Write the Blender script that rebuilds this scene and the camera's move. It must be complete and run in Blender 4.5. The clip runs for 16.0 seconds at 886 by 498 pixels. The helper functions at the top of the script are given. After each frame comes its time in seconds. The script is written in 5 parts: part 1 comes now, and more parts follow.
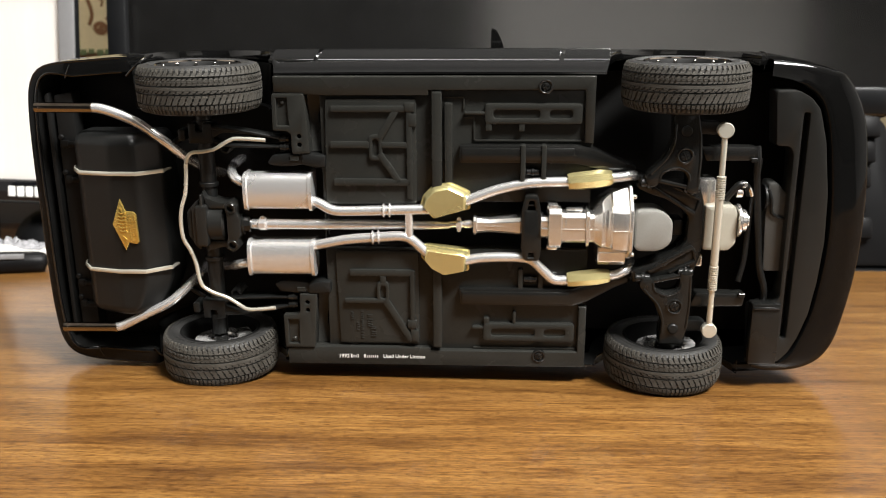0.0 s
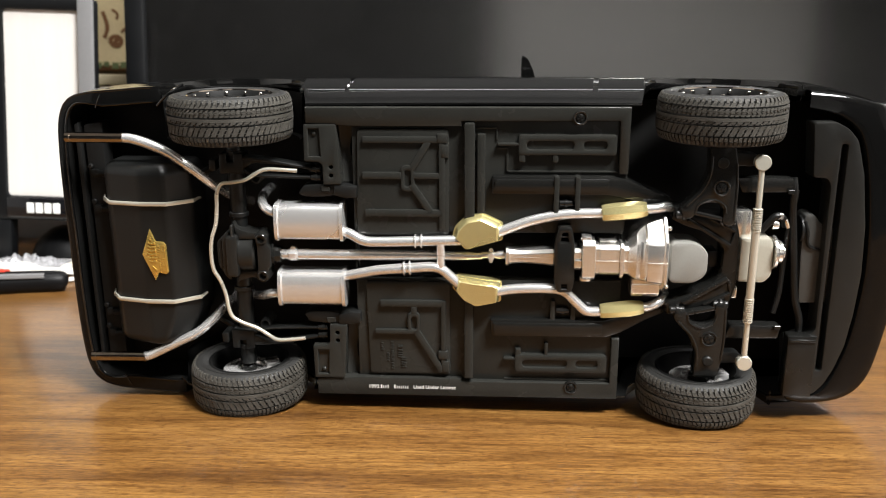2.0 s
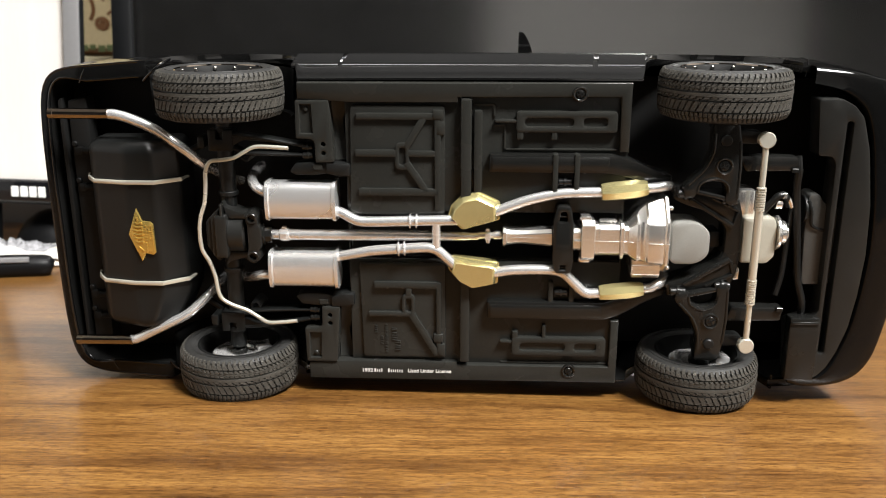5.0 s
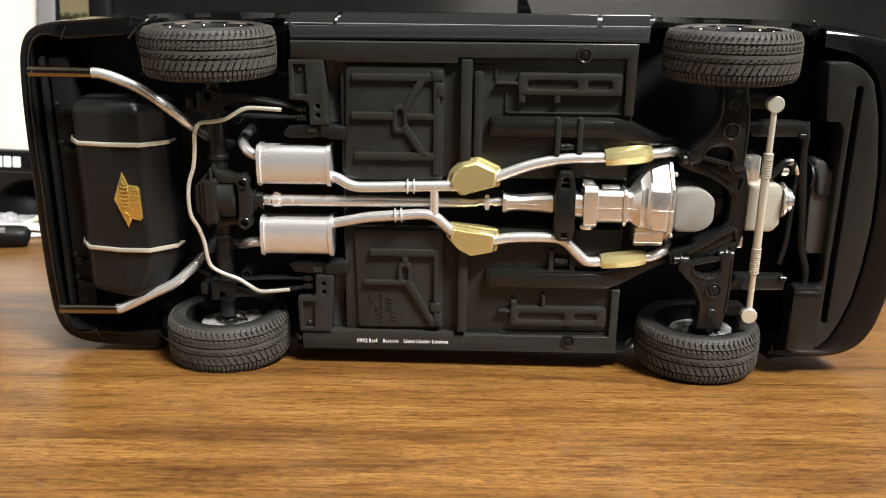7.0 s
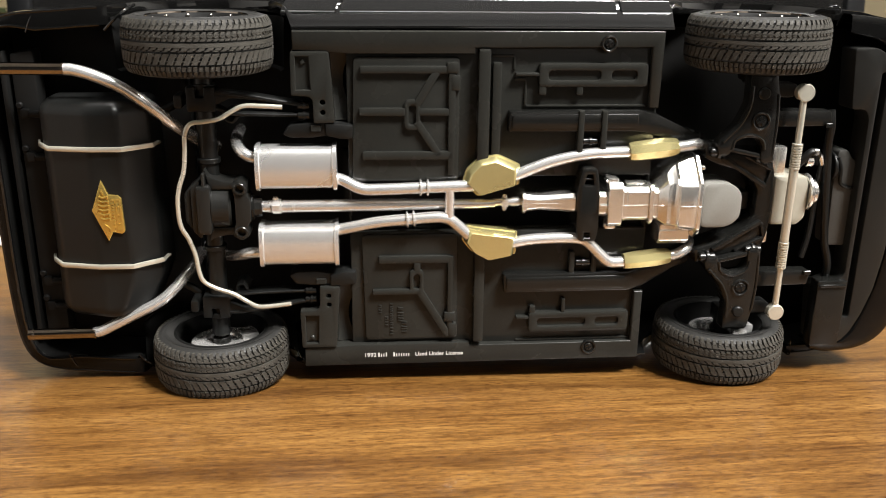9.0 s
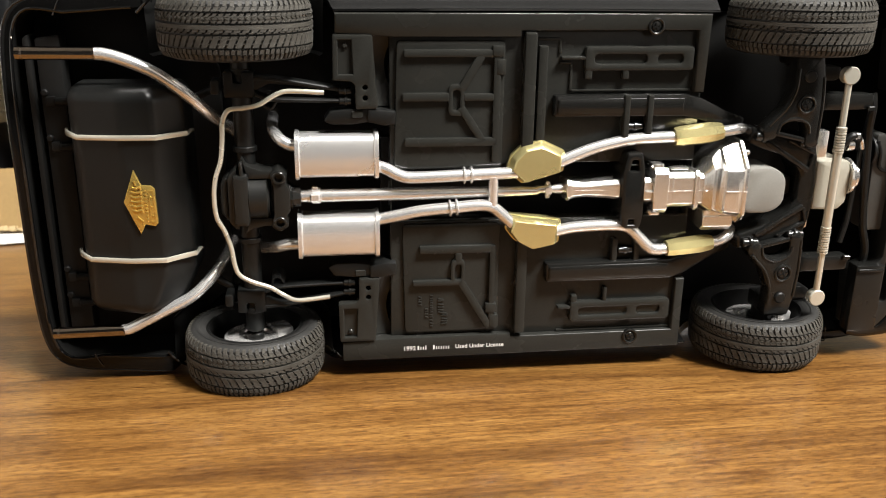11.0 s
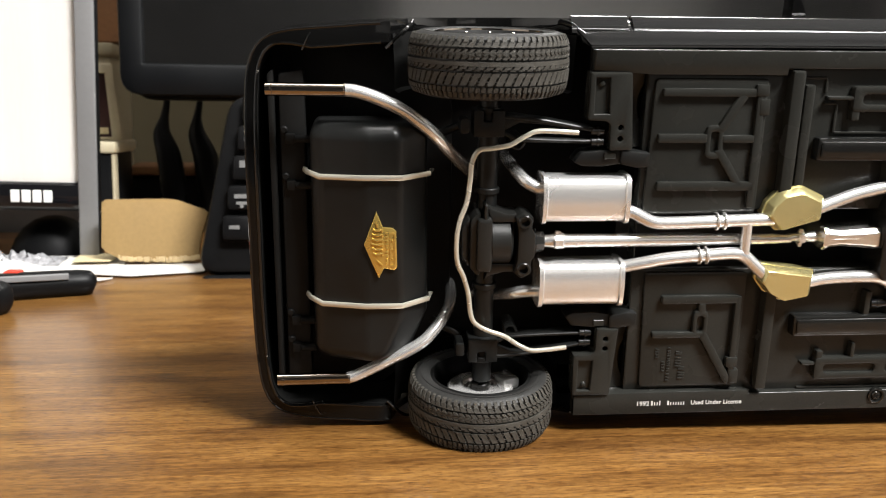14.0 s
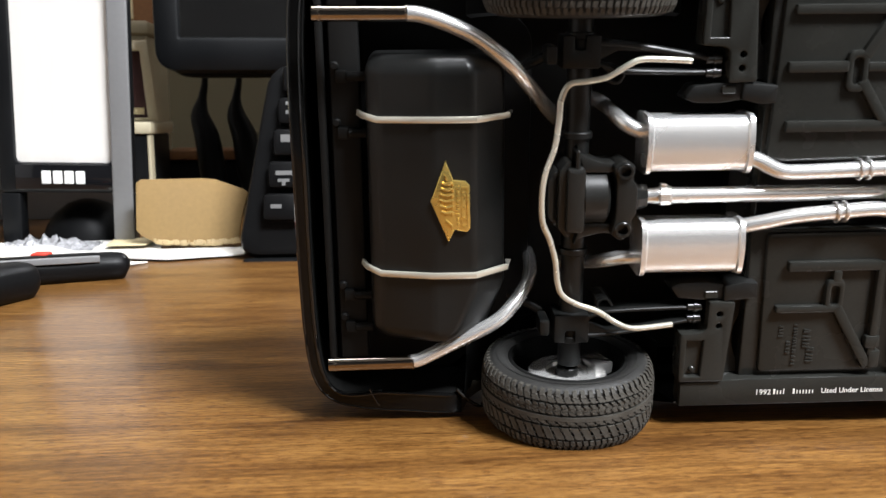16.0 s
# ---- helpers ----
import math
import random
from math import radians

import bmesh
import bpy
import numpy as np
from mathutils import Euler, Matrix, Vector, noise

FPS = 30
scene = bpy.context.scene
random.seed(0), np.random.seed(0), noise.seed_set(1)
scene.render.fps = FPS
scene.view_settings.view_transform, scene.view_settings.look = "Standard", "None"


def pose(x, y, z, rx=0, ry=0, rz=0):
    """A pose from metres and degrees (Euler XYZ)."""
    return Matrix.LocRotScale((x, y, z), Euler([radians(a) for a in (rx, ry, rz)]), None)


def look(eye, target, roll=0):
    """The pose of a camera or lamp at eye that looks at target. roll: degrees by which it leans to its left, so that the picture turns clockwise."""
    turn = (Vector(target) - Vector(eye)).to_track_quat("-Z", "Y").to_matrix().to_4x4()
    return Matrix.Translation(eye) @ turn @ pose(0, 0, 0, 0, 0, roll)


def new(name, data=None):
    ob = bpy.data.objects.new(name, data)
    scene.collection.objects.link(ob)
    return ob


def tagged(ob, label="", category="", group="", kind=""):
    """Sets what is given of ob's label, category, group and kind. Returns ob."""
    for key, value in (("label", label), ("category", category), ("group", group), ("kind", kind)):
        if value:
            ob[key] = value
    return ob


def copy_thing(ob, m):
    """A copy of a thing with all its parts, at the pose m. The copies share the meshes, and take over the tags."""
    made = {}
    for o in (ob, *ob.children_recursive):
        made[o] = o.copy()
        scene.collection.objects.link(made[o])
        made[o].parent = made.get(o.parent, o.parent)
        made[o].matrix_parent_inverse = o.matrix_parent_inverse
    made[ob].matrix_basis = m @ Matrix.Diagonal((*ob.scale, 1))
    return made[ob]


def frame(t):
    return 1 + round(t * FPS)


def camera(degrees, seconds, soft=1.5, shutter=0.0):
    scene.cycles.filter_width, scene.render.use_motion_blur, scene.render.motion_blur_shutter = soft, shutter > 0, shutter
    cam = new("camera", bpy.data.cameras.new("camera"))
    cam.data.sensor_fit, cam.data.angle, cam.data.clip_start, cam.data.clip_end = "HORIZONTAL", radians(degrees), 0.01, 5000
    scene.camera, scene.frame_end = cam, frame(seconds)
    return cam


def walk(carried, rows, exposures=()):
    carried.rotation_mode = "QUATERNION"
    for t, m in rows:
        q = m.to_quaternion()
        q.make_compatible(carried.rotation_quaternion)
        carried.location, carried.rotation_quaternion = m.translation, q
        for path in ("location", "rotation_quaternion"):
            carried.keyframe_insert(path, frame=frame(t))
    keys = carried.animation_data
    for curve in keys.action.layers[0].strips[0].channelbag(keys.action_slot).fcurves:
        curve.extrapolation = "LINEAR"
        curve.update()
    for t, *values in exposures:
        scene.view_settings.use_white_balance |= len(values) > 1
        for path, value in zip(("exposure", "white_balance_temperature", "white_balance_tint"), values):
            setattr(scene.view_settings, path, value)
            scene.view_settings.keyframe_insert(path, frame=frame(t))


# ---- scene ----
cam = camera(53.27, 16.0, 0.98)
# a small lens focused on the model
cam.data.dof.use_dof, cam.data.dof.focus_distance, cam.data.dof.aperture_fstop = True, 0.230, 34.0
# seconds, place (metres), turn (degrees)
ROWS = [
    (0.0, 0.00081, 0.00412, 0.07875, 81.979, -0.674, 0.140),
    (0.5, -0.00274, 0.00582, 0.07805, 81.993, -0.684, 0.584),
    (1.0, -0.00388, 0.00569, 0.08258, 82.036, -0.721, 0.802),
    (1.5, -0.00567, 0.00659, 0.08635, 82.151, -0.684, 0.811),
    (2.0, -0.00672, 0.00727, 0.08588, 82.305, -0.703, 0.571),
    (2.5, -0.00641, 0.00774, 0.08577, 82.368, -0.633, 0.456),
    (3.0, -0.00726, 0.00999, 0.08389, 82.295, -0.661, 0.416),
    (3.5, -0.00875, 0.01265, 0.08143, 82.132, -0.940, 0.327),
    (6.0, -0.00829, 0.01434, 0.08321, 81.031, -0.831, -0.360),
    (6.5, -0.00914, 0.01710, 0.07972, 80.644, -1.134, -0.548),
    (7.0, -0.01446, 0.02031, 0.07809, 80.224, -1.282, -1.596),
    (7.5, -0.02610, 0.02992, 0.07582, 80.071, -1.234, -3.231),
    (8.0, -0.03348, 0.03321, 0.07687, 79.690, -1.005, -5.339),
    (8.5, -0.03771, 0.03677, 0.07785, 79.865, -0.684, -6.584),
    (11.0, -0.06106, 0.04860, 0.07418, 79.841, -0.100, -10.316),
    (11.5, -0.06773, 0.05071, 0.07312, 80.114, -0.375, -10.118),
    (12.0, -0.06683, 0.05102, 0.07604, 80.012, -0.604, -9.721),
    (12.5, -0.07169, 0.05458, 0.07582, 80.637, -0.436, -8.972),
    (13.0, -0.08456, 0.06058, 0.07233, 81.201, -0.382, -8.544),
    (13.5, -0.09518, 0.06316, 0.07501, 81.431, -0.433, -7.941),
    (14.0, -0.10583, 0.06843, 0.07605, 81.717, -0.662, -7.323),
    (14.5, -0.11176, 0.06912, 0.07647, 82.223, -0.541, -6.428),
    (15.0, -0.11258, 0.07823, 0.07150, 82.190, 0.278, -5.352),
    (15.5, -0.11072, 0.09060, 0.06931, 81.835, 0.078, -4.710),
    (16.0, -0.10967, 0.10113, 0.06417, 81.376, 0.236, -4.850),
]
walk(cam, [(t, pose(x, y, z, rx, ry, rz)) for t, x, y, z, rx, ry, rz in ROWS],
     [(0.0, 0.0, 6370, 10), (1.0, 0.0, 6350, 10), (2.0, 0.0, 6280, 10), (3.5, 0.0, 6270, 10), (6.0, 0.0, 6360, 10), (8.0, 0.0, 6430, 10), (11.0, 0.06, 6490, 10), (12.5, 0.04, 6800, 10), (14.0, 0.0, 6320, 10), (15.2, -0.02, 6010, 10), (16.0, -0.03, 5930, 10)])

# ---- world, lights ----
world = bpy.data.worlds.new("world")
scene.world = world
world.use_nodes = True
world.node_tree.nodes["Background"].inputs[0].default_value = (1.0, 0.92, 0.80, 1)
world.node_tree.nodes["Background"].inputs[1].default_value = 0.05


def area_lamp(name, eye, target, sx, sy, watts, colour):
    data = bpy.data.lights.new(name, "AREA")
    data.shape, data.size, data.size_y, data.energy, data.color = "RECTANGLE", sx, sy, watts, colour
    ob = new(name, data)
    ob.matrix_world = look(eye, target)
    return ob


area_lamp("ceiling_lamp", (0.78, -0.74, 1.70), (0.17, 0.15, 0), 0.72, 0.45, 168, (1.0, 0.97, 0.925))
area_lamp("ceiling_lamp_far", (0.20, 0.12, 1.70), (0.20, 0.12, 0), 1.2, 0.3, 22, (1.0, 0.97, 0.925))

# ---- materials ----


def material(name, colour, rough=0.5, metal=0.0, vary=0.15, scale=400.0, bump=0.0, coat=0.0, fine=6.0, rough_vary=0.1, spec=0.5):
    """A surface with two scales of tone and gloss variation; scale is features per metre."""
    m = bpy.data.materials.new(name)
    m.use_nodes = True
    nt = m.node_tree
    b = nt.nodes["Principled BSDF"]
    b.inputs["Metallic"].default_value = metal
    b.inputs["Coat Weight"].default_value = coat
    b.inputs["Specular IOR Level"].default_value = spec
    b.inputs["Coat Roughness"].default_value = 0.04
    tc = nt.nodes.new("ShaderNodeTexCoord")
    big, small = nt.nodes.new("ShaderNodeTexNoise"), nt.nodes.new("ShaderNodeTexNoise")
    big.inputs["Scale"].default_value, small.inputs["Scale"].default_value = scale * 0.25, scale * fine
    big.inputs["Detail"].default_value, small.inputs["Detail"].default_value = 4, 3
    for n in (big, small):
        nt.links.new(tc.outputs["Object"], n.inputs["Vector"])
    mix = nt.nodes.new("ShaderNodeMath")
    mix.operation = "ADD"
    nt.links.new(big.outputs[0], mix.inputs[0])
    nt.links.new(small.outputs[0], mix.inputs[1])
    tone = nt.nodes.new("ShaderNodeMapRange")
    tone.inputs[1].default_value, tone.inputs[2].default_value = 0.6, 1.4
    tone.inputs[3].default_value, tone.inputs[4].default_value = 1 - vary, 1 + vary
    nt.links.new(mix.outputs[0], tone.inputs[0])
    mul = nt.nodes.new("ShaderNodeVectorMath")
    mul.operation = "SCALE"
    mul.inputs[0].default_value = colour
    nt.links.new(tone.outputs[0], mul.inputs["Scale"])
    nt.links.new(mul.outputs[0], b.inputs["Base Color"])
    gloss = nt.nodes.new("ShaderNodeMapRange")
    gloss.inputs[1].default_value, gloss.inputs[2].default_value = 0.35, 0.65
    gloss.inputs[3].default_value, gloss.inputs[4].default_value = max(rough - rough_vary, 0.02), rough + rough_vary
    nt.links.new(big.outputs[0], gloss.inputs[0])
    nt.links.new(gloss.outputs[0], b.inputs["Roughness"])
    if bump:
        bp = nt.nodes.new("ShaderNodeBump")
        bp.inputs["Strength"].default_value, bp.inputs["Distance"].default_value = bump, 0.0002
        nt.links.new(small.outputs[0], bp.inputs["Height"])
        nt.links.new(bp.outputs[0], b.inputs["Normal"])
    return m


def wood_material():
    """Walnut-brown laminate: long streaks along x, short dark pores, a satin lacquer."""
    m = bpy.data.materials.new("desk_wood")
    m.use_nodes = True
    nt = m.node_tree
    b = nt.nodes["Principled BSDF"]
    tc = nt.nodes.new("ShaderNodeTexCoord")

    def streak(sx, sy, detail, distortion=0.0, rough=0.6):
        mp, n = nt.nodes.new("ShaderNodeMapping"), nt.nodes.new("ShaderNodeTexNoise")
        mp.inputs["Scale"].default_value = (sx, sy, 1)
        n.inputs["Scale"].default_value, n.inputs["Detail"].default_value = 1, detail
        n.inputs["Distortion"].default_value, n.inputs["Roughness"].default_value = distortion, rough
        nt.links.new(tc.outputs["Object"], mp.inputs[0])
        nt.links.new(mp.outputs[0], n.inputs["Vector"])
        return n.outputs[0]

    def ramp(value, *stops):
        r = nt.nodes.new("ShaderNodeValToRGB")
        while len(r.color_ramp.elements) < len(stops):
            r.color_ramp.elements.new(0.5)
        for e, (p, c) in zip(r.color_ramp.elements, stops):
            e.position, e.color = p, (*c, 1)
        nt.links.new(value, r.inputs[0])
        return r.outputs[0]

    def blend(kind, fac, a, c):
        x = nt.nodes.new("ShaderNodeMix")
        x.data_type, x.blend_type = "RGBA", kind
        x.inputs[0].default_value = fac
        nt.links.new(a, x.inputs[6])
        nt.links.new(c, x.inputs[7])
        return x.outputs[2]

    wide = ramp(streak(11, 90, 6, 0.4, 0.65), (0.3, (0.082, 0.0360, 0.0095)), (0.5, (0.164, 0.0800, 0.0208)), (0.72, (0.240, 0.1285, 0.0375)))
    mid = ramp(streak(60, 900, 5, 0.6, 0.7), (0.36, (0.54, 0.45, 0.36)), (0.50, (0.96, 0.94, 0.90)), (0.66, (1.35, 1.33, 1.26)))
    pores = ramp(streak(320, 2900, 2, 0.0, 0.5), (0.37, (0.50, 0.40, 0.32)), (0.46, (1, 1, 1)), (0.68, (1.16, 1.15, 1.12)))
    ticks = ramp(streak(520, 5600, 2, 0.2, 0.5), (0.34, (0.55, 0.46, 0.38)), (0.42, (1, 1, 1)), (0.72, (1.14, 1.13, 1.10)))
    col = blend("MULTIPLY", 1.0, blend("MULTIPLY", 1.0, blend("MULTIPLY", 1.0, wide, mid), pores), ticks)
    nt.links.new(col, b.inputs["Base Color"])
    bp = nt.nodes.new("ShaderNodeBump")
    bp.inputs["Strength"].default_value, bp.inputs["Distance"].default_value = 0.12, 0.0002
    nt.links.new(pores, bp.inputs["Height"])
    nt.links.new(bp.outputs[0], b.inputs["Normal"])
    b.inputs["Roughness"].default_value = 0.34
    b.inputs["Specular IOR Level"].default_value = 0.5
    b.inputs["Coat Weight"].default_value = 0.36
    b.inputs["Coat Roughness"].default_value = 0.15
    return m


WOOD = wood_material()
SATIN = material("satin_black_plastic", (0.0095, 0.0096, 0.0089), 0.23, 0, 0.12, 300, 0.04, rough_vary=0.05, spec=0.42)
PAN = material("satin_charcoal_plastic", (0.0232, 0.0235, 0.0210), 0.24, 0, 0.14, 300, 0.06, rough_vary=0.05, spec=0.22)
CAST = material("satin_black_casting", (0.0125, 0.0126, 0.0116), 0.33, 0, 0.14, 300, 0.06, rough_vary=0.05, spec=0.4)
MATTE = material("matte_black_plastic", (0.0070, 0.0074, 0.0071), 0.40, 0, 0.12, 300, 0.06, spec=0.32)
PAINT = material("black_gloss_paint", (0.0040, 0.0040, 0.0039), 0.08, 0, 0.05, 100, 0, 0.45, 2.0, 0.02, 0.4)
# the body paint again, its reflection turned down to keep bumper faces dark
PAINT_DIM = material("black_gloss_paint_dim", (0.0040, 0.0040, 0.0039), 0.075, 0, 0.05, 100, 0, 0.0, 2.0, 0.02, 0.24)
RUBBER = material("tyre_rubber", (0.024, 0.0236, 0.0224), 0.52, 0, 0.25, 500, 0.20, spec=0.4)
TREAD = material("dusty_tread_rubber", (0.050, 0.0465, 0.039), 0.64, 0, 0.45, 900, 0.5, spec=0.4)
STEEL = material("satin_silver_metal", (0.86, 0.86, 0.85), 0.225, 0.74, 0.0, 100, 0, rough_vary=0.02)
BRUSHED = material("brushed_silver_paint", (0.88, 0.88, 0.87), 0.27, 0.74, 0.0, 60, 0, rough_vary=0.01)
# chrome with the dark surroundings it mirrors put into its colour
TIP = material("chrome_dark_reflection", (0.34, 0.29, 0.245), 0.07, 1.0, 0.03, 200, 0, 0, 4, 0.02)
CHROME = material("chrome", (0.78, 0.74, 0.70), 0.09, 1.0, 0.03, 200, 0, 0, 4, 0.02)
ALLOY = material("cast_silver", (0.86, 0.845, 0.81), 0.21, 0.90, 0.03, 300, 0, rough_vary=0.03)
DISC = material("bright_silver_paint", (0.88, 0.87, 0.85), 0.20, 0.72, 0.04, 400, 0, rough_vary=0.03)
OLIVE = material("pale_gold_plating", (0.66, 0.585, 0.28), 0.26, 0.75, 0.03, 120, 0)
GOLD = material("gold_badge_metal", (0.74, 0.53, 0.14), 0.22, 0.80, 0.06, 600, 0.05)
# extra dark black: deep shade of hollows and hidden parts put into colour
SHADE_BLACK = material("cavity_shade_black", (0.0068, 0.0068, 0.0065), 0.55, 0, 0.1, 200, spec=0.16)
DARK_GREY = material("dark_grey_plastic", (0.065, 0.065, 0.061), 0.35, 0, 0.1, 300, 0.05)
GREY = material("grey_paint", (0.24, 0.236, 0.216), 0.45, 0, 0.06, 300, 0.05)
PALE = material("pale_champagne_paint", (0.44, 0.42, 0.35), 0.36, 0.2, 0.05, 300, 0.03)
CREAM = material("pale_champagne_metal", (0.68, 0.66, 0.565), 0.26, 0.55, 0.03, 400, 0, rough_vary=0.03)
SCREW = material("oiled_black_steel", (0.05, 0.05, 0.05), 0.22, 0.8, 0.1, 300)
LEGEND = material("pale_grey_ink", (0.12, 0.12, 0.118), 0.5, 0, 0.05)
WHITE_INK = material("white_ink", (0.80, 0.80, 0.78), 0.5, 0, 0.03)
GLASS = material("dark_glass", (0.006, 0.006, 0.007), 0.06, 0, 0.02, 50, 0, 0, 4, 0.02)
BEZEL = material("charcoal_bezel_plastic", (0.0048, 0.0052, 0.0058), 0.42, 0, 0.08, 60, 0.05, spec=0.2)
SCREEN = material("dark_screen_glass", (0.005, 0.0049, 0.0047), 0.13, 0, 0.45, 26, 0, 1.0, 3, 0.06, 1.0)
SCREEN.node_tree.nodes["Principled BSDF"].inputs["Coat IOR"].default_value = 1.85
SCREEN.node_tree.nodes["Principled BSDF"].inputs["Coat Roughness"].default_value = 0.15
GRILLE = material("pale_speaker_cloth", (0.66, 0.635, 0.60), 0.8, 0, 0.06, 700, 0.2)
threads = GRILLE.node_tree.nodes.new("ShaderNodeMapping")
threads.inputs["Scale"].default_value = (1, 1, 0.02)
cloth_nodes = GRILLE.node_tree.nodes
GRILLE.node_tree.links.new(cloth_nodes["Texture Coordinate"].outputs["Object"], threads.inputs[0])
for n in ("Noise Texture", "Noise Texture.001"):
    GRILLE.node_tree.links.new(threads.outputs[0], cloth_nodes[n].inputs["Vector"])
SIDE_GREY = material("silver_grey_plastic", (0.17, 0.17, 0.172), 0.38, 0, 0.05, 80)
KEY = material("black_key_plastic", (0.0042, 0.0042, 0.0045), 0.40, 0, 0.08, 120, 0.1, spec=0.13)
KEY_CASE = material("black_keyboard_plastic", (0.0042, 0.0043, 0.0046), 0.5, 0, 0.08, 80, 0.05, spec=0.10)
CARD = material("brown_cardboard", (0.255, 0.165, 0.062), 0.85, 0, 0.10, 80, 0.2)
CARD_EDGE = material("torn_card_edge", (0.42, 0.32, 0.17), 0.9, 0, 0.25, 300, 0.4)
PAPER = material("white_paper", (0.70, 0.68, 0.63), 0.8, 0, 0.03, 20)
WRAP = material("clear_plastic_wrap", (0.30, 0.30, 0.31), 0.12, 0, 0.4, 120, 0.5)
RED = material("red_plastic", (0.55, 0.04, 0.02), 0.4, 0, 0.05)
WALL = material("tan_wall_paint", (0.108, 0.087, 0.046), 0.8, 0, 0.06, 6, 0.1)
ROOM = material("pale_grey_wall_paint", (0.80, 0.78, 0.75), 0.8, 0, 0.05, 4, 0.1)
DARK_WALL = material("dark_unseen_wall", (0.038, 0.037, 0.036), 0.8, 0, 0.05, 4, 0.1)
CEIL = material("ceiling_white", (0.75, 0.73, 0.68), 0.85, 0, 0.03, 4)
CARPET = material("grey_carpet", (0.055, 0.054, 0.052), 0.95, 0, 0.2, 60, 0.3)
CREAM_FRAME = material("cream_painted_wood", (0.50, 0.44, 0.30), 0.5, 0, 0.06, 60)
MAROON = material("dark_maroon_print", (0.045, 0.016, 0.016), 0.5, 0, 0.25, 60)
POSTER = material("cream_poster_paper", (0.62, 0.52, 0.31), 0.7, 0, 0.08, 40)
INK_BROWN = material("brown_ink", (0.17, 0.075, 0.025), 0.7, 0, 0.2, 60)
INK_GREEN = material("green_ink", (0.12, 0.15, 0.06), 0.7, 0, 0.2, 60)

# ---- building helpers (lengths of the model in millimetres) ----
MM = 0.001


def part(name, bm, mat, parent=None, label="", angle=35, kind=""):
    """Links a bmesh as one mesh object under a thing or a part."""
    bmesh.ops.recalc_face_normals(bm, faces=bm.faces)
    me = bpy.data.meshes.new(name)
    bm.to_mesh(me)
    bm.free()
    for f in me.polygons:
        f.use_smooth = True
    me.set_sharp_from_angle(angle=radians(angle))
    me.materials.append(mat)
    ob = new(name, me)
    ob.parent = parent
    if label or kind:
        tagged(ob, label, kind=kind)
    return ob


def thing(name, m, label, category, group=""):
    ob = new(name)
    ob.empty_display_size = 0.01
    ob.matrix_world = m
    return tagged(ob, label, category, group)


def V3(p, s=MM):
    return Vector((p[0] * s, p[1] * s, p[2] * s))


def box(bm, a, b, bevel=0.0, seg=1, s=MM):
    """A box between two corners, with bevelled edges."""
    lo, hi = [min(p, q) for p, q in zip(a, b)], [max(p, q) for p, q in zip(a, b)]
    vs = [bm.verts.new(V3((x, y, z), s)) for z in (lo[2], hi[2]) for y in (lo[1], hi[1]) for x in (lo[0], hi[0])]
    fs = [bm.faces.new([vs[i] for i in q]) for q in ((0, 2, 3, 1), (4, 5, 7, 6), (0, 1, 5, 4), (2, 6, 7, 3), (0, 4, 6, 2), (1, 3, 7, 5))]
    if bevel:
        es = list({e for f in fs for e in f.edges})
        bmesh.ops.bevel(bm, geom=es, offset=bevel * s, segments=seg, profile=0.5, affect="EDGES")
    return bm


def rounded(pts, r, n=4):
    """A polygon with its corners rounded by r."""
    out = []
    for i, p in enumerate(pts):
        p, a, b = Vector(p), Vector(pts[i - 1]), Vector(pts[(i + 1) % len(pts)])
        ra = min(r, (a - p).length * 0.48, (b - p).length * 0.48)
        s, e = p + (a - p).normalized() * ra, p + (b - p).normalized() * ra
        for k in range(n + 1):
            t = k / n
            out.append(tuple(s * (1 - t) ** 2 + p * 2 * t * (1 - t) + e * t * t))
    return out


def plate(bm, outer, w0, w1, holes=(), chamfer=0.0, s=MM):
    """A flat plate of any outline with holes, from w0 to w1, its upper rim chamfered."""
    start = set(bm.verts)
    edges = []
    for loop in (outer, *holes):
        vs = [bm.verts.new(V3((x, y, w0), s)) for x, y in loop]
        edges += [bm.edges.new((vs[i - 1], vs[i])) for i in range(len(vs))]
    got = bmesh.ops.triangle_fill(bm, edges=edges, use_beauty=True, normal=(0, 0, 1))
    faces = [g for g in got["geom"] if isinstance(g, bmesh.types.BMFace)]
    ext = bmesh.ops.extrude_face_region(bm, geom=faces)
    top = [g for g in ext["geom"] if isinstance(g, bmesh.types.BMVert)]
    bmesh.ops.translate(bm, verts=top, vec=(0, 0, (w1 - w0) * s))
    if chamfer:
        tv = set(top)
        rim = [e for e in bm.edges if e.verts[0] in tv and e.verts[1] in tv and any(not all(v in tv for v in f.verts) for f in e.link_faces)]
        bmesh.ops.bevel(bm, geom=rim, offset=chamfer * s, segments=2, profile=0.5, affect="EDGES")
    return bm


def rect(u0, u1, v0, v1, r=0.0, n=3):
    pts = [(u0, v0), (u1, v0), (u1, v1), (u0, v1)]
    return rounded(pts, r, n) if r else pts


def disc(u, v, r, n=20):
    return [(u + r * math.cos(2 * math.pi * k / n), v + r * math.sin(2 * math.pi * k / n)) for k in range(n)]


def bar(bm, a, b, width, w0, w1, chamfer=0.3, r=0.4):
    """A raised straight rib between two points."""
    a, b = Vector(a), Vector(b)
    d = (b - a).normalized() * width / 2
    n = Vector((-d.y, d.x))
    return plate(bm, rounded([tuple(a - n), tuple(b - n), tuple(b + n), tuple(a + n)], r, 2), w0, w1, (), chamfer)


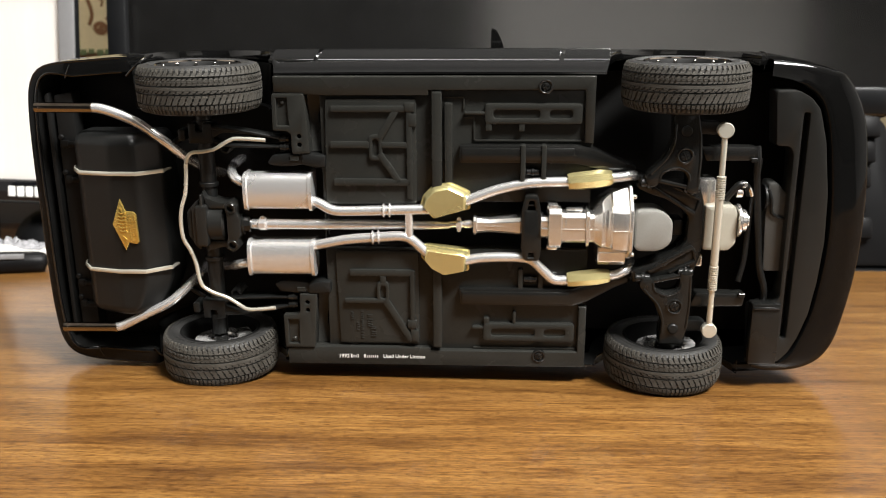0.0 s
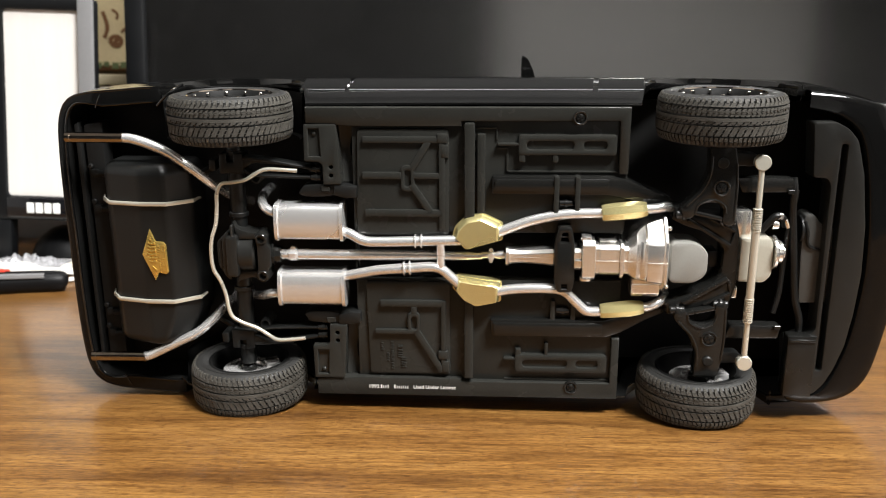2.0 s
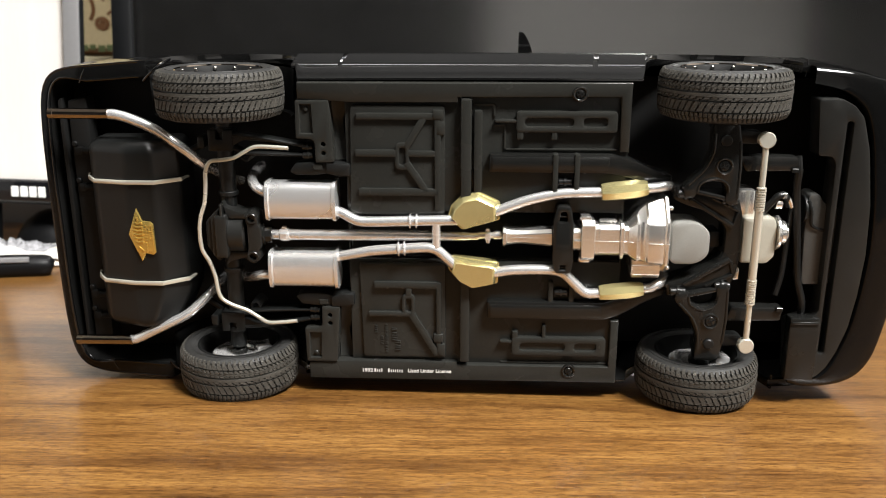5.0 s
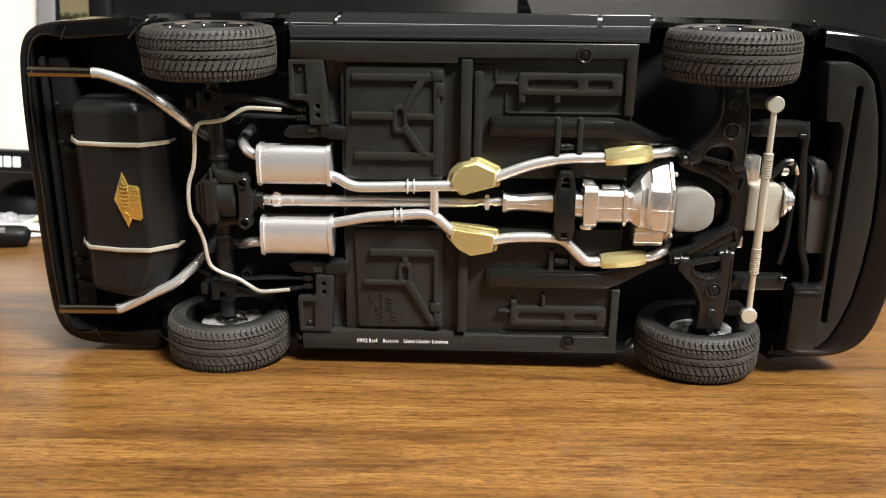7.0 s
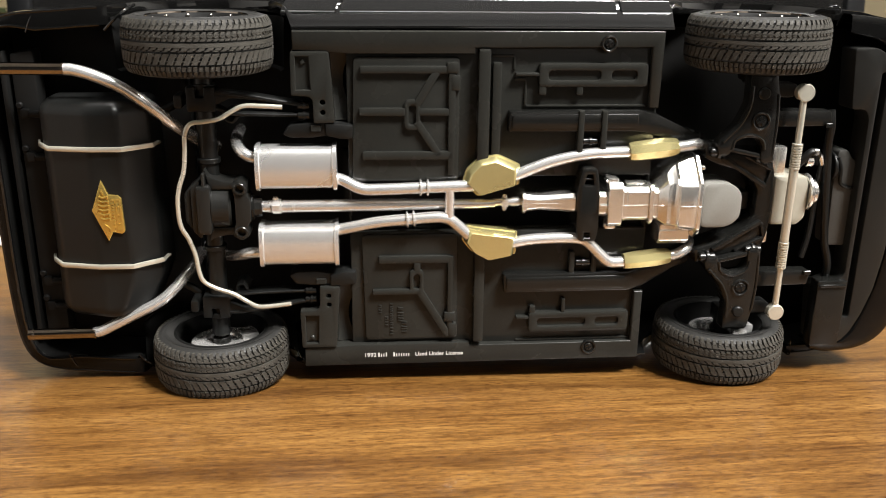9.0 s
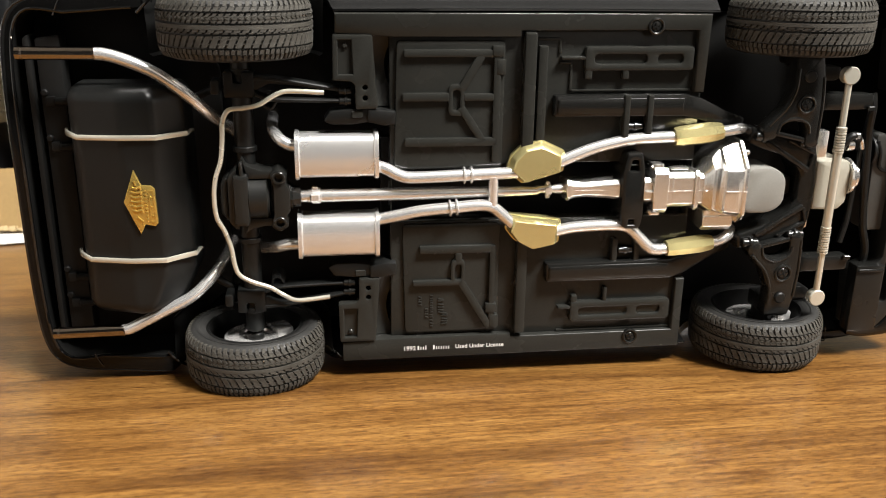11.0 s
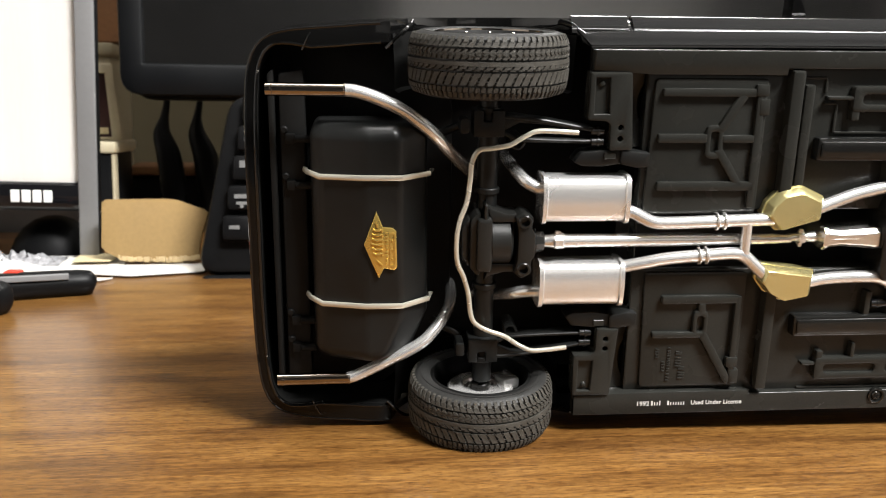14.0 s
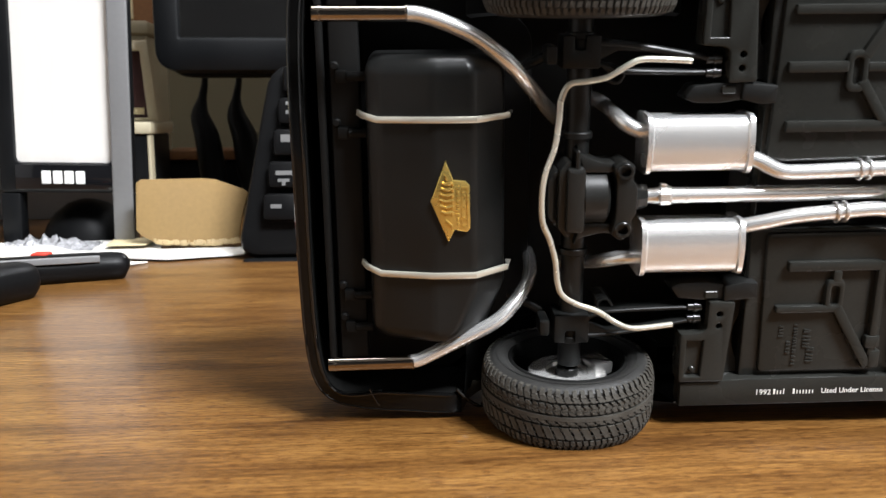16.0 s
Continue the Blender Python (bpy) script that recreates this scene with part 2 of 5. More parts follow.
def spline(pts, steps=5):
    """A smooth line through points."""
    P = [Vector(p) for p in pts]
    P = [P[0] * 2 - P[1], *P, P[-1] * 2 - P[-2]]
    out = []
    for i in range(1, len(P) - 2):
        for k in range(steps):
            t = k / steps
            a, b, c, d = P[i - 1:i + 3]
            out.append(0.5 * (2 * b + (c - a) * t + (2 * a - 5 * b + 4 * c - d) * t * t + (3 * b - a - 3 * c + d) * t ** 3))
    return out + [P[-2]]


def tube(bm, pts, r, seg=14, steps=5, flat=None, hollow=0.0, s=MM):
    """A round pipe along a smooth line; r is one radius or one for each point; flat: (half width, half thickness) of a band."""
    line = spline(pts, steps) if steps > 1 else [Vector(p) for p in pts]
    rad = r if isinstance(r, (list, tuple)) else [r] * len(pts)
    rings, up = [], Vector((0, 0, 1))
    for i, p in enumerate(line):
        t = (line[min(i + 1, len(line) - 1)] - line[max(i - 1, 0)]).normalized()
        if abs(t.dot(up)) > 0.95:
            up = Vector((0, 1, 0)) if abs(t.y) < 0.9 else Vector((1, 0, 0))
        x = t.cross(up).normalized()
        y = x.cross(t).normalized()
        f = min(i / max(steps, 1), len(rad) - 1.0001) if len(rad) > 1 else 0
        k = int(f)
        rr = rad[k] + (rad[min(k + 1, len(rad) - 1)] - rad[k]) * (f - k)
        ring = []
        for q in range(seg):
            a = 2 * math.pi * q / seg
            dx, dy = (math.cos(a) * rr, math.sin(a) * rr)
            if flat:
                dx = math.copysign(abs(math.cos(a)) ** 0.4, math.cos(a)) * flat[0]
                dy = math.copysign(abs(math.sin(a)) ** 0.4, math.sin(a)) * flat[1]
            ring.append(bm.verts.new((p + x * dx + y * dy) * s))
        rings.append(ring)
    for a, b in zip(rings, rings[1:]):
        for q in range(seg):
            bm.faces.new((a[q - 1], a[q], b[q], b[q - 1]))
    for ring, inner in ((rings[0], line[1] - line[0]), (rings[-1], line[-2] - line[-1])):
        if hollow:
            c = sum((v.co for v in ring), Vector()) / seg
            lip = [bm.verts.new(c + (v.co - c) * hollow) for v in ring]
            deep = [bm.verts.new(v.co + inner.normalized() * rad[0] * 2.5 * s) for v in lip]
            for q in range(seg):
                bm.faces.new((ring[q - 1], ring[q], lip[q], lip[q - 1]))
                bm.faces.new((lip[q - 1], lip[q], deep[q], deep[q - 1]))
            bm.faces.new(deep)
        else:
            bm.faces.new(ring)
    return bm


def lathe(bm, profile, m=Matrix(), seg=32, s=MM, close=False):
    """Turns (radius, height) points round z, then places them by m (in model units)."""
    rings = []
    for r, h in profile:
        rings.append([bm.verts.new((m @ Vector((r * math.cos(2 * math.pi * k / seg), r * math.sin(2 * math.pi * k / seg), h))) * s) for k in range(seg)])
    pairs = list(zip(rings, rings[1:])) + ([(rings[-1], rings[0])] if close else [])
    for a, b in pairs:
        for k in range(seg):
            bm.faces.new((a[k - 1], a[k], b[k], b[k - 1]))
    if not close:
        for ring, (r, h) in ((rings[0], profile[0]), (rings[-1], profile[-1])):
            if r > 1e-6:
                bm.faces.new(ring)
        bmesh.ops.remove_doubles(bm, verts=[v for ring in rings for v in ring], dist=1e-7)
    return bm


def cyl(bm, a, b, r, seg=20, chamfer=0.15, s=MM):
    """A cylinder from a to b with chamfered ends."""
    a, b = Vector(a), Vector(b)
    q = (b - a).to_track_quat("Z", "Y").to_matrix().to_4x4()
    h = (b - a).length
    c = min(chamfer, r * 0.4, h * 0.4)
    return lathe(bm, [(r - c, 0), (r, c), (r, h - c), (r - c, h)], Matrix.Translation(a) @ q, seg, s)


def lettering(text, size, parent, mat, x, y, z, spacing=1.0, depth=0.0):
    """Text in the built-in font as a mesh, its left end at x, y (millimetres)."""
    cu = bpy.data.curves.new("lettering", "FONT")
    cu.body, cu.size, cu.space_character, cu.extrude = text, 1.0, spacing, depth / size
    cu.offset = 0.014
    tmp = new("lettering_source", cu)
    me = bpy.data.meshes.new_from_object(tmp.evaluated_get(bpy.context.evaluated_depsgraph_get()))
    bpy.data.objects.remove(tmp)
    me.materials.clear()
    me.materials.append(mat)
    ob = new("lettering", me)
    ob.parent = parent
    ob.location = V3((x, y, z))
    me.transform(Matrix.Diagonal((size * MM, size * MM, size * MM, 1)))
    return ob


def B():
    return bmesh.new()

# ---- the setting ----


def slab(name, a, b, mat, label, bevel=0.0):
    return tagged(part(name, box(B(), a, b, bevel, 2, 1.0), mat, None), label, "", "", "structure")


slab("floor", (-2.3, -2.4, -0.80), (2.3, 0.98, -0.75), CARPET, "dark grey carpet floor of the room")
slab("ceiling", (-2.3, -2.4, 1.75), (2.3, 0.98, 1.80), CEIL, "plain white ceiling of the room")
slab("wall_north", (-2.3, 0.86, -0.75), (2.3, 0.98, 0.30), WALL, "tan painted wall behind the desk")
# unseen dark upper part, added so the body paint reflects less
slab("wall_north_dark_top", (-2.3, 0.86, 0.3005), (2.3, 0.98, 1.75), DARK_WALL, "unseen dark upper wall, added to darken reflections in the paint")
# unseen wall split pale and dark to shape reflections in screen and paint
slab("wall_south", (0.16, -2.4, 0.1505), (1.38, -2.28, 1.75), ROOM, "unseen pale wall section, placed for the screen's reflection")
slab("wall_south_dark_base", (0.16, -2.4, -0.75), (1.38, -2.28, 0.15), DARK_WALL, "unseen dark wall base, added to darken underside reflections")
slab("wall_south_dark_left", (-2.3, -2.4, -0.75), (0.1595, -2.28, 1.75), DARK_WALL, "unseen dark wall section, added to darken the screen's left reflection")
slab("wall_south_dark_right", (1.3805, -2.4, -0.75), (2.3, -2.28, 1.75), DARK_WALL, "unseen dark wall section, added to darken the screen's right reflection")
slab("wall_west", (-2.3, -2.28, -0.75), (-2.18, 0.86, 1.75), ROOM, "plain grey side wall")
slab("wall_east", (2.18, -2.28, -0.75), (2.3, 0.86, 1.75), ROOM, "plain grey side wall")

desk = thing("desk", pose(0, 0, 0), "walnut-brown wood-grain laminate office desk", "desk")
part("desktop", box(B(), (-0.95, 0.125, -0.030), (0.95, 0.845, 0.0), 0.003, 3, 1.0), WOOD, desk)
for x in (-0.92, 0.89):
    part("side_panel", box(B(), (x, 0.14, -0.75), (x + 0.03, 0.83, -0.0305), 0.002, 1, 1.0), WOOD, desk)
part("back_panel", box(B(), (-0.885, 0.80, -0.60), (0.885, 0.82, -0.0305), 0.002, 1, 1.0), WOOD, desk)

# ---- things behind the model ----


def monitor():
    """A wide dark monitor on a foot; only its lower left part shows above the model."""
    mo = thing("monitor", pose(0.03, 0.629, 0.0), "switched-off widescreen monitor with charcoal plastic bezel", "monitor")
    x0, x1, z0, z1 = -0.2545, 0.287, 0.0885, 0.425
    ring = plate(B(), rounded([(x0, z0), (x1, z0), (x1, z1), (x0, z1)], 0.013, 6), 0.0, 0.026,
                 (rounded([(x0 + 0.0138, z0 + 0.0182), (x1 - 0.0138, z0 + 0.0182), (x1 - 0.0138, z1 - 0.016), (x0 + 0.0138, z1 - 0.016)], 0.0006, 2),), 0.0022, 1.0)
    bmesh.ops.rotate(ring, verts=ring.verts, matrix=Matrix.Rotation(math.pi / 2, 3, "X"))
    part("bezel", ring, BEZEL, mo)
    part("screen", box(B(), (x0 + 0.0135, -0.0225, z0 + 0.0179), (x1 - 0.0135, -0.004, z1 - 0.0157), 0, 1, 1.0), SCREEN, mo, "black switched-off screen")
    rim = plate(B(), rounded([(x0 + 0.0012, z0 - 0.0022), (x1 - 0.0012, z0 - 0.0022), (x1 - 0.0012, z1 - 0.001), (x0 + 0.0012, z1 - 0.001)], 0.014, 6), -0.010, -0.0002, (), 0.002, 1.0)
    bmesh.ops.rotate(rim, verts=rim.verts, matrix=Matrix.Rotation(math.pi / 2, 3, "X"))
    part("rear_rim", rim, KEY_CASE, mo, "black rear housing rim")
    part("back_shell", box(B(), (x0 + 0.03, 0.0105, z0 + 0.03), (x1 - 0.03, 0.045, z1 - 0.03), 0.015, 3, 1.0), BEZEL, mo)
    part("neck", box(B(), (-0.035, 0.046, 0.012), (0.035, 0.065, 0.25), 0.004, 2, 1.0), BEZEL, mo)
    part("foot", box(B(), (-0.12, -0.02, 0.0), (0.12, 0.10, 0.0115), 0.004, 2, 1.0), BEZEL, mo)


def speaker():
    """A desktop loudspeaker: a pale cloth front in a dark frame that stands on two legs."""
    sp = thing("desktop_speaker", pose(-0.2604, 0.571, 0.0, 0, 1.2, 0), "desktop speaker with pale cloth front in black frame", "speaker")
    top, z0, xl, xr = 0.1625, 0.0415, -0.0309, 0.0335
    face = plate(B(), rounded([(xl, 0.0268), (xr, 0.0268), (xr, top), (xl, top)], 0.003, 4), 0.0125, 0.018,
                 (rounded([(-0.0232, z0), (0.0232, z0), (0.0232, 0.1552), (-0.0232, 0.1552)], 0.0035, 4),), 0.0012, 1.0)
    bmesh.ops.rotate(face, verts=face.verts, matrix=Matrix.Rotation(math.pi / 2, 3, "X"))
    part("front_frame", face, BEZEL, sp)
    cloth = B()
    box(cloth, (-0.0231, -0.0155, z0 + 0.0002), (0.0231, -0.0124, 0.1550), 0, 1, 1.0)
    part("grille", cloth, GRILLE, sp, "pale cloth grille with fine vertical threads")
    part("cabinet", box(B(), (-0.026, -0.0122, 0.0275), (0.022, 0.014, top - 0.003), 0.003, 3, 1.0), KEY_CASE, sp)
    for a, b in ((xl, -0.0212), (0.0245, xr)):
        part("leg", box(B(), (a, -0.018, 0.0008), (b, -0.008, 0.0266), 0.0012, 2, 1.0), BEZEL, sp)
    part("front_panel", box(B(), (-0.0228, -0.0192, 0.0282), (0.0236, -0.0181, 0.0408), 0.0004, 2, 1.0), GLASS, sp, "glossy black panel below the cloth")
    # grey strip stands for light reflected on the frame's right edge
    part("side_rail", box(B(), (0.0236, -0.0203, 0.0012), (0.0334, -0.0182, top - 0.001), 0.0009, 3, 1.0), SIDE_GREY, sp, "right frame edge, its reflected light painted grey")
    dome = lathe(B(), [(22.5, 1.0), (22.3, 3.0), (20.5, 8.0), (16.5, 14.0), (10.0, 19.0), (4.0, 21.0), (0.0001, 21.4)], Matrix.Translation((2.0, 12.0, 0)), 40)
    part("foot", dome, KEY_CASE, sp, "black domed foot under the cabinet")
    # maker's mark as plain shapes
    for x in (-0.0103, -0.0048, 0.0006, 0.0060):
        part("mark", box(B(), (x, -0.0199, 0.0313), (x + 0.0045, -0.0191, 0.0377), 0.0004, 1, 1.0), WHITE_INK, sp, "plain white shape")


def keyboard():
    """A full-size keyboard stood up on its long front edge, leaning back."""
    kb = thing("keyboard", pose(0.0, 0.5045, 0.0, 76, 0, 0), "black computer keyboard stood on edge behind the model", "keyboard")
    x0, x1, h = -0.1688, 0.265, 0.088
    base = plate(B(), rounded([(x0, 0), (x1, 0), (x1 - 0.012, h), (x0 + 0.0155, h)], 0.011, 6), -0.012, 0.010, (), 0.003, 1.0)
    part("case", base, KEY_CASE, kb)
    part("front_edge", box(B(), (x0 + 0.002, -0.0065, -0.014), (x1 - 0.002, -0.0005, 0.0105), 0.003, 3, 1.0), KEY_CASE, kb)
    r = random.Random(4)
    for row in range(5):
        y = 0.0150 + row * 0.0145
        x = x0 + 0.0125 + row * 0.0023
        column = 0
        while x < x1 - 0.03:
            wd = 0.024 + 0.001 * row if column == 0 else 0.0165
            if row == 0 and column == 3:
                wd = 0.100
            key = part("key", box(B(), (x, y, 0.0105), (x + wd, y + 0.0125, 0.0160), 0.0022, 2, 1.0), KEY, kb)
            if column == 0:
                lab = B()
                lines = {0: ((0.0055, 0.0048, 0.0018),), 1: ((0.0058, 0.0090, 0.0020),), 2: ((0.0062, 0.0056, 0.0034),), 3: ((0.0045, 0.0060, 0.0016), (0.0085, 0.0045, 0.0016))}.get(row, ((0.0065, 0.0050, 0.0016),))
                for up, lw, lh in lines:
                    box(lab, (x + 0.0035, y + up, 0.0158), (x + 0.0035 + lw, y + up + lh, 0.0163), 0, 1, 1.0)
                if row == 1:
                    plate(lab, [(x + 0.0062, y + 0.0012), (x + 0.0078, y + 0.0012), (x + 0.0078, y + 0.0028), (x + 0.0096, y + 0.0028), (x + 0.0096, y + 0.0042), (x + 0.0044, y + 0.0042), (x + 0.0044, y + 0.0028), (x + 0.0062, y + 0.0028)], 0.0158, 0.0163, (), 0, 1.0)
                part("legend", lab, LEGEND, key, "plain pale legend")
            elif r.random() < 0.8:
                part("legend", box(B(), (x + 0.004, y + 0.005, 0.0158), (x + 0.0065, y + 0.0085, 0.0163), 0, 1, 1.0), LEGEND, key, "plain pale legend")
            x += wd + 0.0028
            column += 1


def cardboard():
    """A piece of brown cardboard with a torn lower edge, propped upright."""
    cb = thing("cardboard_piece", pose(-0.1948, 0.531, 0.0012, 90 - 12, 0, 0), "piece of brown cardboard with torn lower edge", "cardboard")
    r = random.Random(7)
    low = [(-0.018 + 0.0402 * k / 22, 0.0032 - 0.0018 * math.sin(math.pi * k / 22) + r.uniform(0, 0.0009)) for k in range(23)]
    outer = low + [(0.0236, 0.014), (0.0268, 0.0268), (0.0252, 0.0282), (0.0118, 0.0330), (0.0060, 0.0338), (-0.0240, 0.0334), (-0.0262, 0.0318), (-0.0260, 0.0090), (-0.0235, 0.0062)]
    part("sheet", plate(B(), outer, -0.0015, 0.0015, (), 0.0004, 1.0), CARD, cb)
    edge = B()
    for k in range(46):
        x = -0.0175 + 0.040 * k / 45
        lift = 0.0022 + 0.0012 * (k / 22.5 - 1) ** 2
        box(edge, (x - r.uniform(0, 0.001), lift - r.uniform(0.0004, 0.0016), r.uniform(-0.002, 0.0005)), (x + r.uniform(0.0005, 0.0022), lift + r.uniform(0.0004, 0.0018), 0.0014 + r.uniform(0.0001, 0.0009)), 0.0003, 1, 1.0)
    part("torn_edge", edge, CARD_EDGE, cb, "frayed pale torn edge")


def paper_sheet(z, outer, label, mat):
    """A thin sheet with gentle waves; its outline in metres on the desk."""
    cx, cy = sum(p[0] for p in outer) / len(outer), sum(p[1] for p in outer) / len(outer)
    ps = plate(B(), [(x - cx, y - cy) for x, y in outer], 0, 0.0005, (), 0, 1.0)
    bmesh.ops.subdivide_edges(ps, edges=ps.edges, cuts=2, use_grid_fill=True)
    for v in ps.verts:
        v.co.z += 0.0010 * (0.5 + 0.5 * noise.noise(Vector((v.co.x * 26, v.co.y * 26, cx * 9))))
    ob = part("paper_sheet", ps, mat)
    ob.matrix_world = pose(cx, cy, z)
    return tagged(ob, label, "paper", "loose papers on the desk")


def wrap_heap():
    """Crumpled clear wrapping: a crushed, faceted sheet."""
    bm = B()
    n, m = 34, 16
    grid = [[bm.verts.new((0.050 * (i / n - 0.5) + 0.002 * noise.noise(Vector((i * 0.9, j * 0.9, 8.0))), 0.03 * (j / m - 0.5) + 0.002 * noise.noise(Vector((i * 0.9, j * 0.9, 5.0))),
                           max(0.0002, 0.0068 * (0.5 + noise.noise(Vector((i * 0.41, j * 0.5, 3.1)))) * math.sin(math.pi * (i + 0.5) / (n + 1)) ** 0.6 * math.sin(math.pi * (j + 0.5) / (m + 1))))) for j in range(m + 1)] for i in range(n + 1)]
    for i in range(n):
        for j in range(m):
            bm.faces.new((grid[i][j], grid[i + 1][j], grid[i + 1][j + 1], grid[i][j + 1]))
    ob = part("plastic_wrap", bm, WRAP, angle=10)
    ob.matrix_world = pose(-0.2675, 0.541, 0.0012, 0, 0, 4)
    tagged(ob, "crumpled clear plastic wrap lying on papers", "packaging")


def stapler():
    """A black desk stapler seen from its end, with a small red tab."""
    st = thing("stapler", pose(-0.0062, 0.0112, 0), "black desk stapler with a small red tab", "stapler")
    part("arm", tube(B(), [(-300, 408, 5.2), (-260, 426, 5.2), (-226, 441, 5.2), (-206, 448, 5.0), (-201.6, 449.5, 4.8), (-200.6, 450, 4.6)], [6, 6, 6, 5.8, 4.8, 2.0], 18, 5), KEY, st, "rounded black arm")
    # grey strip running along the top of the arm
    part("spine", tube(B(), [(-290, 408.5, 9.4), (-245, 427.5, 9.6), (-209, 442, 9.0)], 2, 12, 4, (1.5, 1.3)), SIDE_GREY, st, "grey strip along the arm")
    part("grip", tube(B(), [(-287, 300, 6), (-259, 348, 6), (-241, 386, 6), (-229, 411, 5.8), (-226.5, 416, 5.2), (-226, 417, 5)], [8, 8, 8, 7.6, 5.6, 2.4], 18, 5, None), KEY, st, "thick rounded black grip")
    part("tab", box(B(), (-0.2345, 0.439, 0.0085), (-0.2278, 0.446, 0.0118), 0.001, 2, 1.0), RED, st, "small red tab")


def picture_frame():
    pf = thing("picture_frame", pose(-0.2336, 0.650, 0.0612, 90, 0, 0), "cream picture frame around a dark maroon print", "picture frame")
    ring = plate(B(), [(-0.085, 0.0), (0.0, 0.0), (-0.0042, 0.047), (-0.085, 0.047)], -0.005, 0.005, ([(-0.078, 0.0022), (-0.0062, 0.0022), (-0.0092, 0.0412), (-0.078, 0.0412)],), 0.0012, 1.0)
    part("moulding", ring, CREAM_FRAME, pf)
    part("print", plate(B(), [(-0.0785, 0.0017), (-0.0057, 0.0017), (-0.0087, 0.0417), (-0.0785, 0.0417)], -0.004, 0.0, (), 0, 1.0), MAROON, pf, "dark maroon print")
    part("caption_bar", box(B(), (-0.020, 0.004, 0.0), (-0.009, 0.008, 0.0006), 0, 1, 1.0), POSTER, pf, "pale bar")


def shelf_riser():
    sr = thing("desk_riser", pose(-0.3145, 0.655, 0.0), "low dark desk riser with pale top board", "desk riser")
    part("top_board", box(B(), (-0.14, -0.030, 0.0540), (0.0812, 0.030, 0.0610), 0.0015, 2, 1.0), CREAM_FRAME, sr)
    for x in (-0.14, 0.066):
        part("side_board", box(B(), (x, -0.028, 0.0), (x + 0.012, 0.030, 0.0538), 0.001, 1, 1.0), BEZEL, sr)
    part("edge_strip", box(B(), (0.0781, -0.0282, 0.0), (0.0800, -0.020, 0.0538), 0.0004, 1, 1.0), CREAM_FRAME, sr, "pale edge strip")
    part("back_board", box(B(), (-0.127, 0.022, 0.0), (0.065, 0.028, 0.0538), 0, 1, 1.0), SIDE_GREY, sr)


def storage_box():
    """A pale box on the desk behind the picture frame; only its upper corner shows."""
    sb = thing("storage_box", pose(-0.2950, 0.735, 0.0), "pale cream storage box standing behind the picture frame", "box")
    part("body", box(B(), (-0.06, -0.03, 0.0), (0.0430, 0.03, 0.1165), 0.002, 2, 1.0), CREAM_FRAME, sb)
    part("lid", box(B(), (-0.062, -0.032, 0.1168), (0.0448, 0.032, 0.1255), 0.002, 2, 1.0), CREAM_FRAME, sb)


def cable_box():
    """A low dark box at the wall into which the cables drop."""
    cb = thing("cable_box", pose(-0.19, 0.775, 0.0), "low black cable box standing behind the monitor", "box")
    part("body", box(B(), (-0.065, -0.03, 0.0), (0.11, 0.03, 0.033), 0.003, 2, 1.0), KEY_CASE, cb)
    part("lid", box(B(), (-0.067, -0.032, 0.0332), (0.112, 0.032, 0.0400), 0.0015, 2, 1.0), INK_BROWN, cb, "dark brown lid")


def poster():
    po = thing("wall_poster", pose(-0.30, 0.8550, 0.175, 90, 0, 0), "cream wall poster with brown drawing and lettering", "poster")
    part("board", box(B(), (-0.20, -0.038, -0.0008), (0.07, 0.25, 0.004), 0.001, 1, 1.0), INK_BROWN, po, "brown pin board")
    part("sheet", box(B(), (-0.16, -0.033, 0.0041), (0.004, 0.20, 0.0052), 0, 1, 1.0), POSTER, po)
    for pts, rad in (([(-34, 16, 5.4), (-31, 8, 5.4), (-30, 0, 5.4), (-33, -8, 5.4)], 1.8), ([(-28, -10, 5.4), (-25, -14, 5.4), (-20, -15, 5.4), (-17, -11, 5.4), (-20, -7, 5.4), (-25, -7, 5.4), (-28, -10, 5.4)], 2.0),
                     ([(-24, -10, 5.4), (-20, -12, 5.4)], 2.6), ([(-17, -3, 5.4), (-13, 1, 5.4), (-10, 0, 5.4)], 1.3), ([(-25, 18, 5.4), (-20, 14, 5.4), (-21, 9, 5.4)], 1.2)):
        part("drawing", tube(B(), pts, rad, 8, 4, (rad, 0.4)), INK_BROWN, po, "brown ink stroke")
    for k in range(7):
        part("letter_bar", box(B(), (-0.050 + 0.0078 * k, -0.0365 + 0.001 * (k % 3), 0.0052), (-0.0448 + 0.0078 * k + 0.001 * (k % 2), -0.0298 - 0.0006 * (k % 2), 0.0058), 0, 1, 1.0), INK_GREEN, po, "dark green bar")


def cables():
    for x, d in ((-0.2165, -0.0006), (-0.1945, 0.0008)):
        ca = B()
        X = x * 1000
        tube(ca, [(X, 700, 104), (X + 1, 702, 88), (X - 1, 702, 76), (X - 2 + d * 1000, 700, 64), (X + 3 + d * 1500, 696, 50), (X + 7 + d * 1500, 688, 30), (X + 14 + d * 2500, 672, 8)], [1.6, 2.0, 2.8, 6.2, 8.2, 8.8, 7.0], 14, 5)
        tagged(part("monitor_cable", ca, KEY), "thick black cable hanging behind the monitor", "cable", "cables behind the monitor")


monitor()
speaker()
keyboard()
cardboard()
paper_sheet(0.0004, [(-0.262, 0.560), (-0.216, 0.566), (-0.2095, 0.529), (-0.1660, 0.534), (-0.1672, 0.5085), (-0.199, 0.4975), (-0.229, 0.5055), (-0.259, 0.534)], "white paper sheet under the cardboard piece", PAPER)
